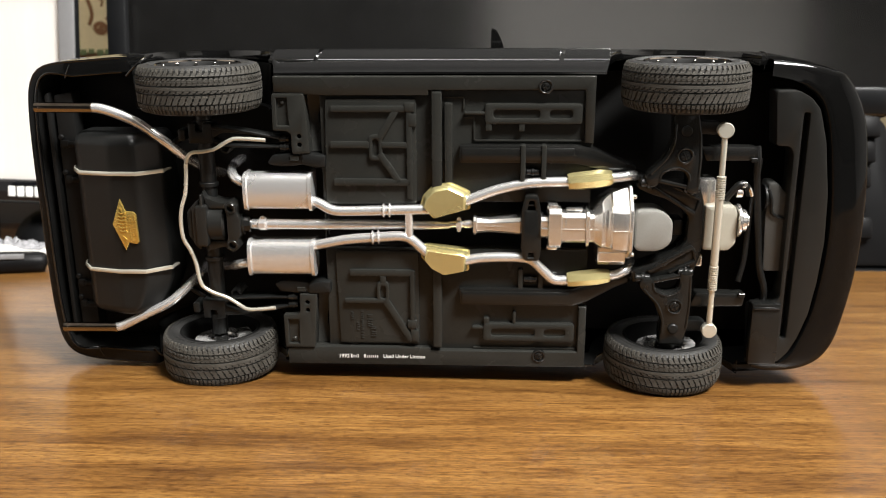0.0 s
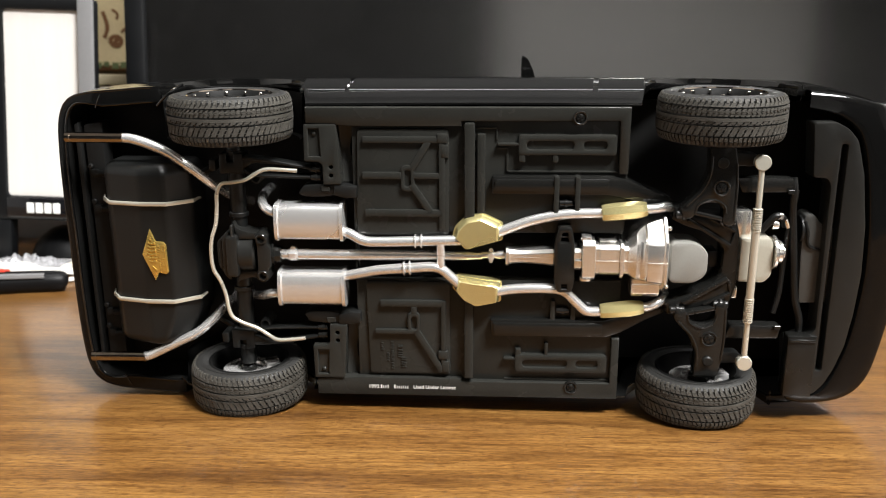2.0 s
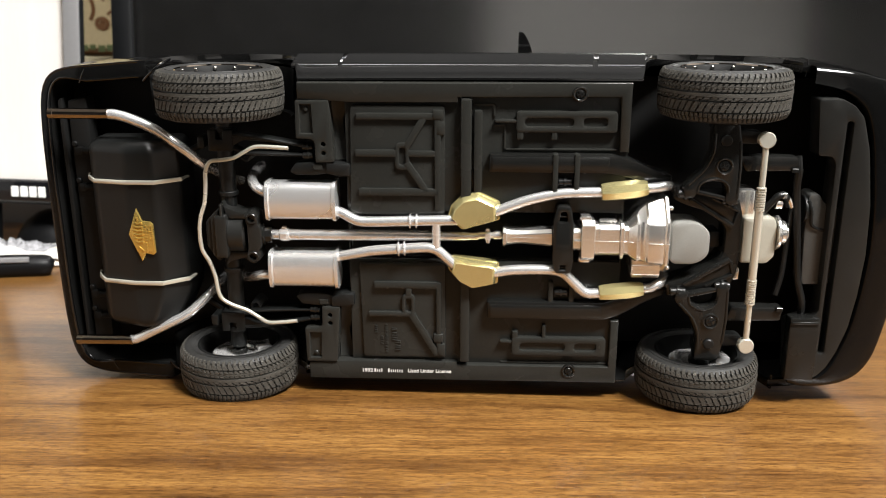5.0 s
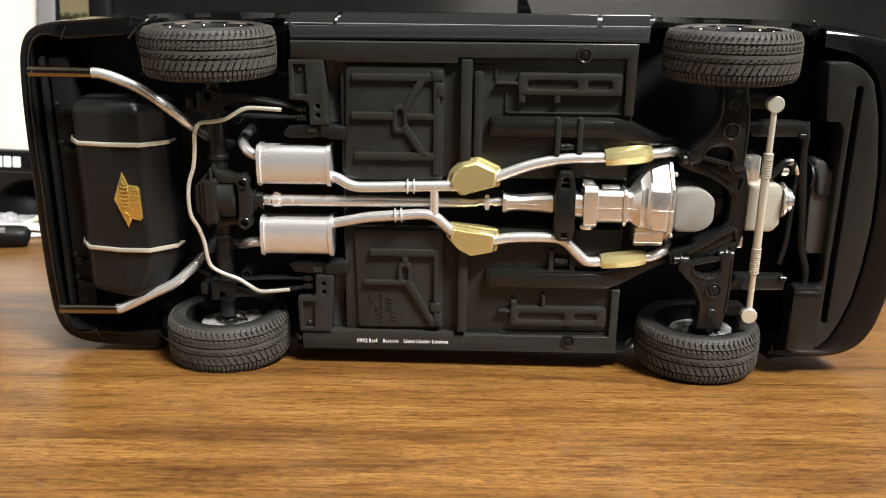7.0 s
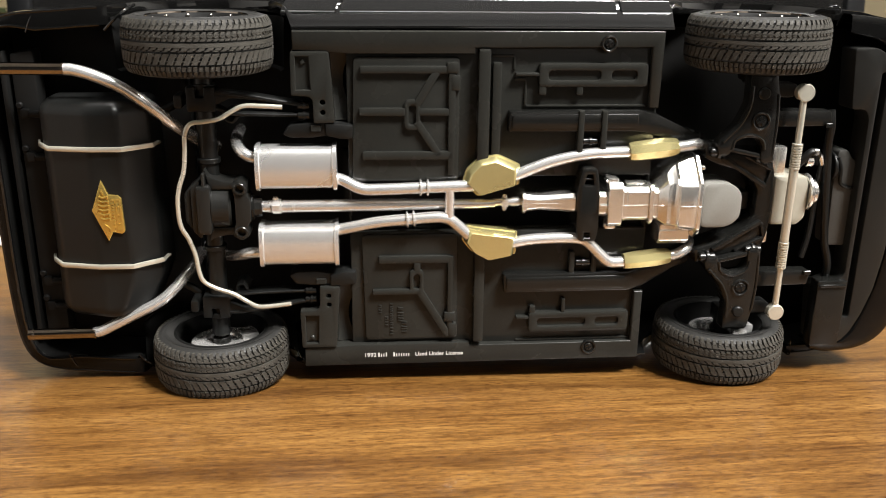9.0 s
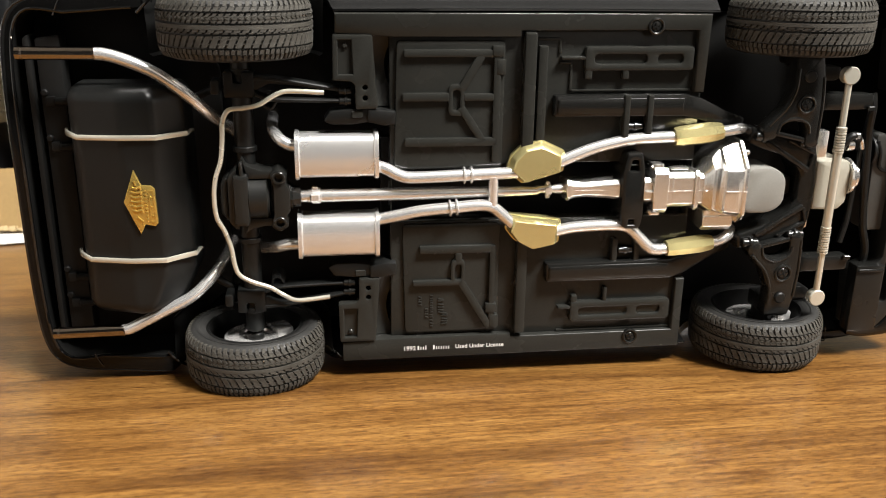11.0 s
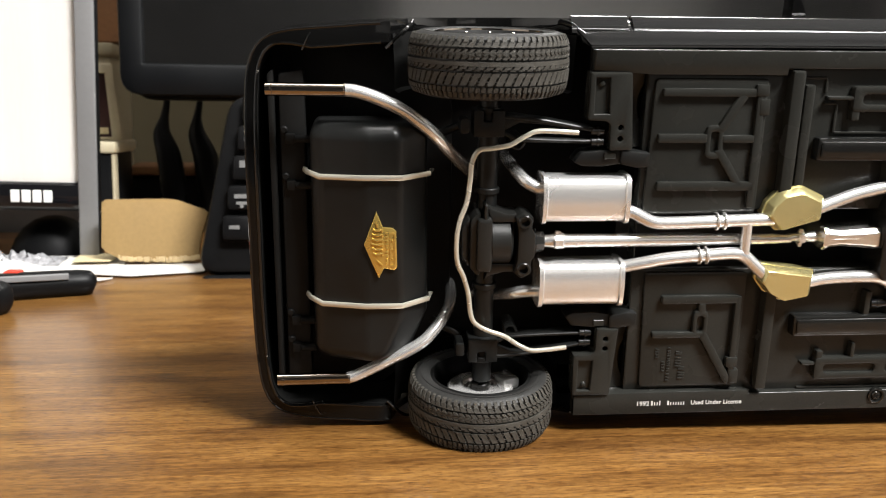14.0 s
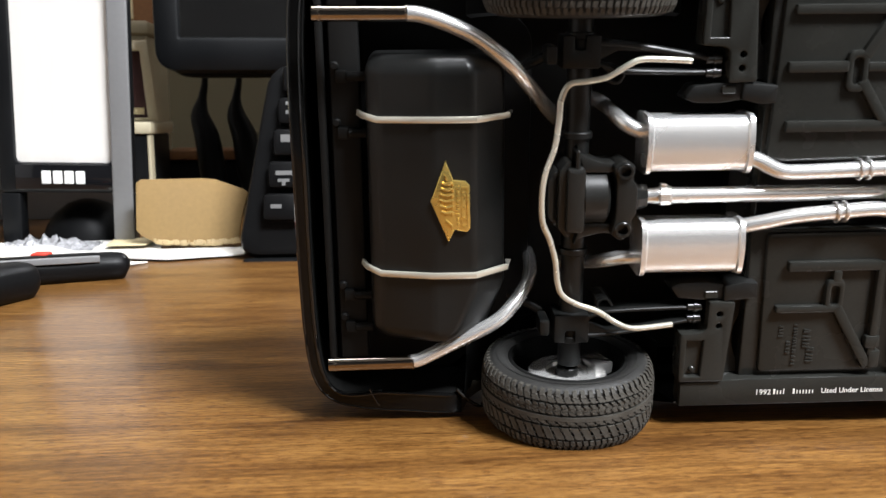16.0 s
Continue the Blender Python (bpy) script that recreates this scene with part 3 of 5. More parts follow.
paper_sheet(0.0024, [(-0.237, 0.552), (-0.215, 0.560), (-0.2165, 0.530), (-0.235, 0.529)], "small cream note lying on white paper", POSTER)
paper_sheet(0.0024, [(-0.335, 0.552), (-0.268, 0.5405), (-0.2335, 0.5030), (-0.245, 0.4975), (-0.295, 0.499), (-0.335, 0.505)], "white paper sheet lying beside the stapler", PAPER)
paper_sheet(0.0004, [(-0.235, 0.5000), (-0.2205, 0.4950), (-0.2065, 0.4925), (-0.2160, 0.4830), (-0.236, 0.4820)], "corner of a white paper slip under the stapler", PAPER)
wrap_heap()
stapler()
shelf_riser()
picture_frame()
storage_box()
cable_box()
poster()
cables()

# ---- the model car: x along its length to the front, y across, z out of its underside (millimetres) ----
CAR = Matrix(((0.99894, -0.01600, -0.04324, 0.02955), (-0.04513, -0.14704, -0.98810, 0.26143), (0.00945, 0.98900, -0.14760, 0.04930), (0, 0, 0, 1)))
car = thing("model_car", CAR, "black die-cast model sports car on its side, underside showing", "model car")

REAR, FRONT, AXLE_W, ARCH = -100.2, 39.6, -5.0, 21.5
PLAN = [(-154.6, 0), (-154.6, 16), (-154.2, 30), (-153.1, 39.2), (-150.2, 44.5), (-144.4, 46.9), (-133, 48.0), (-120, 48.8), (-80, 49.3), (-30, 49.6), (20, 49.4),
        (62, 48.6), (72, 47.3), (79.5, 45.6), (85.2, 43.0), (88.8, 38.6), (91.8, 30), (93.6, 17), (94.4, 0)]


def resample(pts, step):
    line = [Vector(p) for p in spline([(u, v, 0) for u, v in pts], 12)]
    out, acc = [line[0]], 0.0
    for a, b in zip(line, line[1:]):
        seg = (b - a).length
        while acc + seg >= step:
            t = (step - acc) / seg
            a = a.lerp(b, t)
            out.append(a.copy())
            seg, acc = (b - a).length, 0.0
        acc += seg
    return out + [line[-1]]


def low_edge(u, v):
    """Height of the body's lower edge."""
    base = -7.5 - 1.5 * min(max((-140 - u) / 14, 0), 1) if u < -118 else (-8.0 if u > 55 else -2.6)
    if abs(v) > 30:
        for c in (REAR, FRONT):
            d = abs(u - c)
            if d < ARCH + 0.01:
                return min(base, AXLE_W - math.sqrt(max(ARCH ** 2 - d * d, 0)))
    return base


def top_edge(u):
    """Height of the bonnet, belt line and boot lid."""
    pts = [(-160, -43), (-150, -45.5), (-110, -46), (20, -43), (60, -40), (88, -36), (100, -33)]
    for (a, wa), (b, wb) in zip(pts, pts[1:]):
        if u <= b:
            return wa + (wb - wa) * (u - a) / (b - a)
    return -33


# inset of the side at each height: sill, moulding with grooves, shoulder
SIDE = [(0, 0.9), (-4.9, 0.6), (-5.6, 0.35), (-8.5, 0.05), (-12.8, 0.0), (-13.2, 0.5), (-13.9, 0.5), (-14.3, 0.05), (-17, -0.1), (-24, 0.0), (-30, 0.25), (-35, 1.0), (-38.5, 2.8), (-41, 6.0), (-60, 8)]


def inset_at(w):
    for (a, ia), (b, ib) in zip(SIDE, SIDE[1:]):
        if w >= b:
            return ia + (ib - ia) * (w - a) / (b - a)
    return 8.0


def tuck(u, v, w):
    """How far the rocker panel draws in below the side moulding."""
    reach = min(max(min(u + 80.5, 20.5 - u) / 2, 0), 1)
    pts = [(0, 3.6), (-2.6, 3.5), (-8, 2.4), (-9.6, 2.2), (-16, 0.3), (-19, 0.0), (-99, 0.0)]
    for (a, ia), (b, ib) in zip(pts, pts[1:]):
        if w >= b:
            return reach * (ia + (ib - ia) * (w - a) / (b - a)) * (1.12 if v > 0 else 0.95)
    return 0.0


def body_shell():
    """Closed plan outline lofted upward, with wheel arches, an inward lip below and a bonnet and boot surface above."""
    half = resample(PLAN, 2.2)
    loop = half + [Vector((p.x, -p.y, 0)) for p in reversed(half[1:-1])]
    n = len(loop)
    levels = [("in", 3.0), ("in", 2.8), ("in", 2.4), ("in", 0.9), ("in", 0.5)] + [w for w, _ in SIDE[1:-1]]
    centre = Vector((-30, 0, 0))
    normals = []
    for i in range(n):
        t = (loop[(i + 1) % n] - loop[i - 1]).normalized()
        nrm = Vector((t.y, -t.x, 0))
        if nrm.dot(loop[i] - centre) < 0:
            nrm = -nrm
        normals.append(nrm)
    rows = []
    for lv in levels:
        row = []
        for i, p in enumerate(loop):
            lo, hi = low_edge(p.x, p.y), top_edge(p.x)
            if isinstance(lv, tuple):
                w, ins = {3.0: (lo - 13, 3.0), 2.8: (lo - 0.3, 2.9), 2.4: (lo + 0.25, 2.5), 0.9: (lo + 0.3, inset_at(lo) + 0.8), 0.5: (lo + 0.1, inset_at(lo) + 0.3)}[lv[1]]
                if tuck(p.x, p.y, w) > 2 and lv[1] > 2:
                    ins -= 1.3
                if lv[1] > 2 and -147 < p.x < -119 and abs(p.y) > 40:
                    # the underside flange is wider ahead of the rear arch
                    ins += 2.0 * min(1.0, (p.x + 147) / 8)
            else:
                w = max(min(lv, lo), hi)
                ins = inset_at(w)
            q = p - normals[i] * (ins + tuck(p.x, p.y, w))
            row.append((q.x, q.y, w))
        rows.append(row)

    def panel(name, test, label="", first=1, last=99, mat=PAINT):
        bm, made = B(), {}

        def vert(k, i):
            if (k, i) not in made:
                made[k, i] = bm.verts.new(V3(rows[k][i]))
            return made[k, i]
        for k in range(first, min(last, len(rows) - 1)):
            for i in range(n):
                j = (i + 1) % n
                mid = (loop[i] + loop[j]) / 2
                if test(mid.x, (rows[k][i][2] + rows[k + 1][i][2]) / 2):
                    bm.faces.new((vert(k, i), vert(k, j), vert(k + 1, j), vert(k + 1, i)))
        bmesh.ops.remove_doubles(bm, verts=bm.verts, dist=2e-6)
        bmesh.ops.dissolve_degenerate(bm, edges=bm.edges, dist=1e-6)
        return part(name, bm, mat, car, label, 34)

    panel("rear_bumper", lambda u, w: u < -121.5 and w > -27, "gloss black rear bumper cover", mat=PAINT_DIM)
    panel("front_bumper", lambda u, w: u > 61.5 and w > -27, "gloss black front bumper cover", mat=PAINT_DIM)
    panel("body_side", lambda u, w: not ((u < -121.5 or u > 61.5) and w > -27), "gloss black painted body")
    # rolled edges of the rear bumper's lip, in the full-gloss paint for highlight lines
    k = next(i for i in range(n) if loop[i].x > -123.5)
    for level, r, dw in ((2, 0.42, -0.1), (4, 0.34, -0.15)):
        path = [(u, v, w + dw) for u, v, w in rows[level][n - k + 1:] + rows[level][:k]]
        part("bumper_edge", tube(B(), path, r, 8, 1), PAINT, car, "gloss black rolled bumper edge")
    panel("inner_lip", lambda u, w: True, "", 0, 1, SHADE_BLACK)
    # bonnet, cowl and boot surface
    bm = B()
    m = len(half)
    strips = []
    for i in range(m):
        a, b = Vector(rows[-1][i]), Vector(rows[-1][(n - i) % n])
        strips.append([bm.verts.new(V3(a.lerp(b, k / 8) + Vector((0, 0, -2.2 * math.sin(math.pi * k / 8) * min(1, abs(a.y) / 20))))) for k in range(9)])
    for s0, s1 in zip(strips, strips[1:]):
        for k in range(8):
            try:
                bm.faces.new((s0[k], s1[k], s1[k + 1], s0[k + 1]))
            except ValueError:
                pass
    bmesh.ops.remove_doubles(bm, verts=bm.verts, dist=2e-6)
    part("bonnet_and_boot", bm, PAINT, car, "", 30)



def side_moulding(s, u0, u1, lean):
    """A rubbing strip on the body side with slanted ends and a rounded face."""
    bm = B()
    rows = []
    section = [(-9.4, 46.6), (-9.5, 47.2), (-9.8, 47.55), (-10.4, 47.85), (-15.2, 49.75), (-16.0, 50.05), (-17.0, 50.2), (-18.6, 50.2), (-19.6, 49.9), (-20.2, 49.3), (-20.3, 48.6)]
    for w, v in section:
        k = (-9.4 - w) / 10.9
        row = []
        for i in range(13):
            t = i / 12
            u = (u0 + lean * k) + (u1 - u0) * t
            row.append(bm.verts.new(V3((u, v * s - s * max(0, abs(u + 30) - 60) * 0.012, w))))
        rows.append(row)
    for a, b in zip(rows, rows[1:]):
        for i in range(12):
            bm.faces.new((a[i], a[i + 1], b[i + 1], b[i]))
    bm.faces.new([r[0] for r in rows])
    bm.faces.new([r[-1] for r in rows])
    part("side_moulding", bm, PAINT, car, "gloss black side rubbing strip", 60)


body_shell()
for side in (1, -1):
    for a, b in ((-80.4, -67.2), (-66.0, 4.2), (5.6, 18.6)):
        side_moulding(side, a, b, 1.6)


def greenhouse():
    """Windows and roof above the belt line."""
    low = [(-118, 38, -46), (-60, 42.5, -45.5), (16, 41.5, -44), (24, 30, -44.5)]
    high = [(-78, 31, -61), (-55, 32.5, -62.5), (-20, 32, -62), (-14, 24, -61.2)]
    roof = B()
    plate(roof, rounded([(-80, -31), (-14, -30), (-14, 30), (-80, 31)], 6, 4), -61.8, -63.2, (), 0.5)
    part("roof", roof, PAINT, car, "gloss black roof panel")

    def pane(name, pts):
        bm = B()
        f = bm.faces.new([bm.verts.new(V3(p)) for p in pts])
        ext = bmesh.ops.extrude_face_region(bm, geom=[f])
        c = Vector((-45 * MM, 0, -45 * MM))
        for v in ext["geom"]:
            if isinstance(v, bmesh.types.BMVert):
                v.co += (c - v.co).normalized() * 1.0 * MM
        part(name, bm, GLASS, car, "dark tinted glass")
    pane("windscreen", [(22, -40, -43.5), (22, 40, -43.5), (-13.5, 30, -61.9), (-13.5, -30, -61.9)])
    pane("rear_window", [(-122, -38, -46), (-122, 38, -46), (-80.5, 30.5, -61.9), (-80.5, -30.5, -61.9)])
    for s in (1, -1):
        pane("side_window", [(-48, 43.4 * s, -42.5), (17, 43 * s, -42.5), (-14.5, 31.2 * s, -61.9), (-46, 32 * s, -61.9)])
        pane("quarter_window", [(-112, 42.6 * s, -43.5), (-51, 43.4 * s, -42.5), (-50, 32 * s, -61.9), (-79, 31.3 * s, -61.9)])
        pillar = B()
        tube(pillar, [(-49.5, 43.6 * s, -42), (-48, 32.3 * s, -62)], 1.6, 8, 1)
        part("pillar", pillar, PAINT, car)
        mir = B()
        plate(mir, rounded([(-10.2, 45 * s), (-11.6, 50.5 * s), (-13.4, 54.3 * s), (-15.2, 55.0 * s), (-15.4, 45 * s)], 0.9, 3), -39, -45.5, (), 0.8)
        part("door_mirror", mir, PAINT, car, "gloss black door mirror")



def wing_details(s):
    part("panel_seam", tube(B(), [(-140.8, 42.4 * s, -7.4), (-139.8, 44.6 * s, -7.2), (-138.8, 46.4 * s, -7.5), (-138.2, 47.3 * s, -9), (-138.0, 47.6 * s, -12)], 0.24, 8, 4), PAINT, car)
    part("arch_edge", tube(B(), [(-122.4, 43.0 * s, -7.6), (-120.6, 44.8 * s, -7.2), (-118.6, 46.6 * s, -7.6), (-117.0, 47.9 * s, -9.5), (-116.2, 48.6 * s, -13)], 0.4, 8, 5), PAINT, car, "gloss black wheel arch edge")
    part("panel_seam", tube(B(), [(62.2, 44.6 * s, -8.2), (62.4, 48.4 * s, -7.9), (62.2, 49.3 * s, -9.0), (62.0, 49.4 * s, -13)], 0.22, 8, 4), PAINT, car)


def wheel_well(u0, s):
    """A half-round liner above the wheel, open towards the underside."""
    bm, rows = B(), []
    for v, grow in ((33.0, -1.0), (33.6, 0.0), (39, 0.0), (46.0, 0.4)):
        rows.append([bm.verts.new(V3((u0 + (20.4 + grow) * math.sin(a), v * s, AXLE_W - 1.0 - (20.4 + grow) * math.cos(a)))) for a in [math.radians(-84 + 7 * k) for k in range(25)]])
    for a, b in zip(rows, rows[1:]):
        for k in range(24):
            bm.faces.new((a[k], a[k + 1], b[k + 1], b[k]))
    part("wheel_well", bm, SHADE_BLACK, car, "matte black wheel well liner")


for side in (1, -1):
    wheel_well(REAR, side)
greenhouse()
wing_details(1)
wing_details(-1)

# inner floor that closes the shell, and the rear and front inner panels
part("inner_floor", plate(B(), rounded([(-150, -44), (90, -42), (90, 42), (-150, 44)], 8, 4), -29.5, -28, (), 0), SHADE_BLACK, car, "plain black inner floor")
part("boot_floor", plate(B(), rounded([(-149.5, -43), (-126, -46.5), (-106, -30), (-106, 30), (-126, 46.5), (-149.5, 43)], 3, 3), -24, -21.5, (), 0.5), SHADE_BLACK, car)


def slots(u0, u1, v0, v1):
    return rounded([(u0, v0), (u1, v0), (u1, v1), (u0, v1)], (v1 - v0) / 2, 5)


def floor_pan():
    """Satin black floor: a rim with lower panels, ribs, rails and brackets."""
    pan = part("floor_pan", plate(B(), rounded([(-64.5, -43.5), (14, -43.5), (14, 43.2), (-64.5, 43.2)], 0.8, 2), -7, -2.0, (rect(-64, 15.5 - 2, -7.5, 7.0),), 0.3), PAN, car, "satin black moulded floor pan")
    # floor of the tunnel recess, its shade put into the black
    part("tunnel", plate(B(), rect(-66, 15, -12, 12), -16, -13, (), 0), SHADE_BLACK, pan)
    # the rim's face leans inward
    for outline in ([(-77.2, 43.6), (-77.2, 39.0), (-63.5, 38.2), (-33, 38.2), (-33, 39.6), (11.2, 39.8), (11.4, 24.8), (14, 24.8), (14, 43.6)],
                    [(-77.2, -44.4), (14, -44.4), (14, -24.8), (11.6, -24.8), (11.6, -39.4), (-33, -39.4), (-33, -38.6), (-63.5, -38.6), (-77.2, -39.2)]):
        rim = plate(B(), outline, -4, 0.0, (), 0.35)
        for v in rim.verts:
            if v.co.z > -1 * MM:
                v.co.z += max(0.0, abs(v.co.y) - 0.0390) * (0.16 if v.co.y > 0 else 0.04)
        part("rim", rim, PAN, pan)
    # rear foot panels
    part("rear_panel", plate(B(), rounded([(-63.6, 6.2), (-36.6, 6.2), (-36.6, 37.4), (-62.8, 37.4)], 1.2, 3), -3, -0.8, (), 0.5), PAN, pan)
    part("rear_panel", plate(B(), rounded([(-61.6, -8.0), (-36.4, -8.0), (-36.4, -37.8), (-60.9, -37.8)], 1.2, 3), -3, -1.0, (), 0.5), PAN, pan)

    def rib(a, b, width, w0=-1.6, w1=0.25, ch=0.32):
        part("rib", bar(B(), a, b, width, w0, w1, ch), PAN, pan)
    for a, b, wd in (((-61.2, 34.4), (-39.2, 34.4), 1.9), ((-61.6, 24.1), (-50.2, 24.1), 2.1), ((-46.8, 24.0), (-39.2, 24.0), 1.8), ((-61, 13.1), (-38.2, 13.1), 2.2),
                     ((-42.4, 34.0), (-47.4, 25.8), 2.0), ((-47.4, 21.6), (-41.6, 12.9), 2.0), ((-38.6, 34.6), (-38.6, 8.0), 1.8),
                     ((-57.3, -14.6), (-38.6, -14.6), 2.1), ((-59.0, -23.6), (-45.9, -23.6), 1.5), ((-46.8, -23.0), (-38.8, -36.4), 2.1), ((-47.2, -15.5), (-47.2, -18.0), 1.8),
                     ((-38.4, -13.8), (-38.4, -34), 1.5)):
        rib(a, b, wd)
    part("buckle", plate(B(), rounded([(-50.5, 19.4), (-46.4, 19.4), (-46.4, 27.2), (-50.5, 27.2)], 1.6, 4), -1.6, 0.2, (slots(-49.3, -47.6, 20.9, 25.7),), 0.4), PAN, pan)
    part("buckle", plate(B(), rounded([(-49.2, -24.3), (-45.4, -24.3), (-45.4, -17.3), (-49.2, -17.3)], 1.6, 4), -1.6, 0.2, (slots(-48.1, -46.5, -22.8, -18.8),), 0.4), PAN, pan)
    for s, v0 in ((1, 29.3), (-1, -36.6)):
        la = B()
        box(la, (-40, v0 + 4.3, -1.5), (-37, v0 + 7.0, 0.5), 0.4, 2)
        box(la, (-38.9, v0, -1.5), (-36.5, v0 + 3.8, 0.4), 0.4, 2)
        box(la, (-39.6, v0 + 1.2, -1.5), (-38.0, v0 + 2.4, 0.1), 0.3, 2)
        part("latch", la, PAN, pan)
    # cast marks that cannot be read
    r = random.Random(2)
    for u, v0, v1, wd in ((-57.0, -27.5, -30.2, 1.0), (-55.3, -31, -33.2, 0.9), (-54.0, -27.3, -36.0, 0.9), (-51.6, -28.3, -32.5, 1.6), (-50.6, -32.3, -35.8, 1.6)):
        v = v0
        while v > v1:
            step = r.uniform(0.5, 0.9)
            part("cast_mark", bar(B(), (u - wd / 2, v), (u + wd / 2, v - r.uniform(-0.2, 0.3)), 0.35, -1.2, -0.72, 0.08, 0.1), PAN, pan)
            v -= step
    # cross bars
    for u0, u1, v0, v1, w in ((-32.2, -29.2, 8.0, 39.4, 1.0), (-28.6, -26.2, 12.8, 36.2, 0.2), (-32.2, -29.4, -38.2, -8.5, 1.0)):
        part("cross_bar", plate(B(), rect(u0, u1, v0, v1, 0.5, 2), -3, w, (), 0.5), PAN, pan)
    # front panels: fine raised outlines
    for s in (1, -1):
        frame_line = [((-19.8, 25.2), (11.0, 25.2)), ((-20.0, 25.2), (-20.0, 31.9)), ((-23.0, 31.9), (-20.0, 31.9)), ((-23.0, 34.2), (-23.0, 37.6)), ((-28.8, 37.6), (-23.0, 37.6))] if s > 0 else [((-20.2, -39.0), (11.4, -39.0))]
        for a, b in frame_line:
            part("edge_line", bar(B(), a, b, 0.7, -2.2, -1.4, 0.25, 0.2), PAN, pan)
        v0, v1 = (30.1, 36.0) if s > 0 else (-36.2, -30.4)
        part("seat_plate", plate(B(), rounded([(-17, v0), (10.6, v0), (10.6, v1), (-17, v1)], 1.0, 3), -2.5, 0.0,
                                 (slots(-14.6, -1.4, v0 + 1.7, v0 + 4.0), slots(1.4, 7.8, v0 + 1.7, v0 + 4.0)), 0.45), PAN, pan)
        part("slot_floor", box(B(), (-16, v0 + 0.6, -2.4), (9.8, v1 - 0.6, -0.95)), PAN, pan)
        if s > 0:
            for a, b, wd in (((-22.9, 33.2), (-16.6, 33.2), 0.9), ((-15.9, 30.8), (-15.9, 28.1), 1.9), ((-6.5, 30.8), (-6.5, 28.0), 1.7)):
                rib(a, b, wd, -2.2, -0.2, 0.35)
        else:
            for a, b, wd in (((-20.4, -32.0), (-16.8, -32.0), 0.9), ((-16.0, -30.8), (-16.0, -28.6), 1.7), ((-7.6, -30.6), (-7.6, -26.6), 1.1)):
                rib(a, b, wd, -2.2, -0.2, 0.35)
    # rails
    for s in (1, -1):
        rl = plate(B(), [(u, v * s) for u, v in rounded([(-24.4, 19.0), (9.0, 18.9), (20.0, 16.0), (27.0, 14.4), (27.0, 17.8), (22.6, 19.2), (14.0, 23.2), (9.6, 24.3), (-24.2, 24.3)], 0.6, 2)], -6, 0.7, (), 0.6)
        plate(rl, [(u, v * s) for u, v in rounded([(-23.6, 19.9), (8.8, 19.8), (8.8, 23.5), (-23.5, 23.5)], 0.5, 2)], 0.4, 1.1, (), 0.35)
        for v in rl.verts:
            if v.co.x > 0.010:
                v.co.z -= (v.co.x - 0.010) * 0.22
        part("rail", rl, SATIN, pan, "long satin black frame rail")
        for u in (-6.0, -0.05):
            part("bracket_bar", plate(B(), [(uu, v * s) for uu, v in rect(u - 0.75, u + 0.75, 13.0, 24.4, 0.4, 2)], -6, 1.7 if s > 0 else 0.2, (), 0.35), PAN, pan)
        part("bracket_foot", plate(B(), [(uu, v * s) for uu, v in rect(-5.3, -0.8, 12.0, 18.5, 0.4, 2)], -7, -2.2, (), 0.4), PAN, pan)
        bo = B()
        cyl(bo, (-5.0, 16.3 * s, -0.6), (-1.2, 16.3 * s, -0.6), 1.0, 14)
        cyl(bo, (-3.6, 16.3 * s, -0.6), (-2.6, 16.3 * s, -0.6), 1.25, 14)
        part("bolt", bo, SCREW, pan, "small dark steel bolt")
    # rear torque-box brackets
    for s in (1, -1):
        br = plate(B(), [(u, v * s) for u, v in rounded([(-77.8, 38.8), (-68.6, 38.8), (-67.4, 21.6), (-72.7, 21.4), (-72.8, 27.2), (-73.8, 28.0), (-78.0, 28.2)], 0.5, 2)], -4, 0.6,
                   ([(u, v * s) for u, v in [(-76.6, 37.5), (-73.5, 37.5), (-73.2, 29.7), (-76.6, 29.7)]], disc(-70.4, 26.6 * s, 0.62, 10), disc(-70.4, 24.1 * s, 0.62, 10)), 0.3)
        bk = part("bracket", br, PAN, pan)
        wf = box(B(), (-76.9, 29.4 * s, -3.4), (-73.0, 37.6 * s, -0.5), 0.2)
        part("window_floor", wf, PAN, bk)
        part("rivet", lathe(B(), [(0.7, -0.6), (0.65, -0.2), (0.4, 0.05), (0.0001, 0.12)], Matrix.Translation((-75.0, 36.2 * s, 0)), 14), PAN, bk)
        pe = plate(B(), [(u, v * s) for u, v in rounded([(-80.4, 18.6), (-78.8, 20.9), (-74.0, 21.4), (-69.0, 21.5), (-69.0, 18.3), (-73.5, 17.6), (-78.6, 17.7)], 0.6, 3)], -6, -0.5, (), 0.4)
        plate(pe, [(u, v * s) for u, v in rounded([(-69.8, 21.6), (-63.1, 20.9), (-63.2, 17.6), (-66.0, 17.4), (-69.9, 18.3)], 0.4, 2)], -6, 0.3, (), 0.4)
        part("spring_perch", pe, MATTE, pan)
        ta = B()
        box(ta, (-73.6, 19.4 * s, -1.0), (-70.9, 21.0 * s, 0.0), 0.2)
        box(ta, (-68.8, 19.8 * s, -1.0), (-67.8, 20.8 * s, 0.0), 0.15)
        part("tab", ta, PAN, pan)
        wb, prev = B(), None
        for k in range(9):
            q = k / 8
            v = 38.6 - 17.0 * q
            left, right = -68.4 + 0.6 * q, -63.0 - 2.2 * math.sin(math.pi * min(1.0, q * 1.15)) + 1.2 * max(0.0, q - 0.8) * 5
            w = -3.4 - 1.6 * math.sin(math.pi * q)
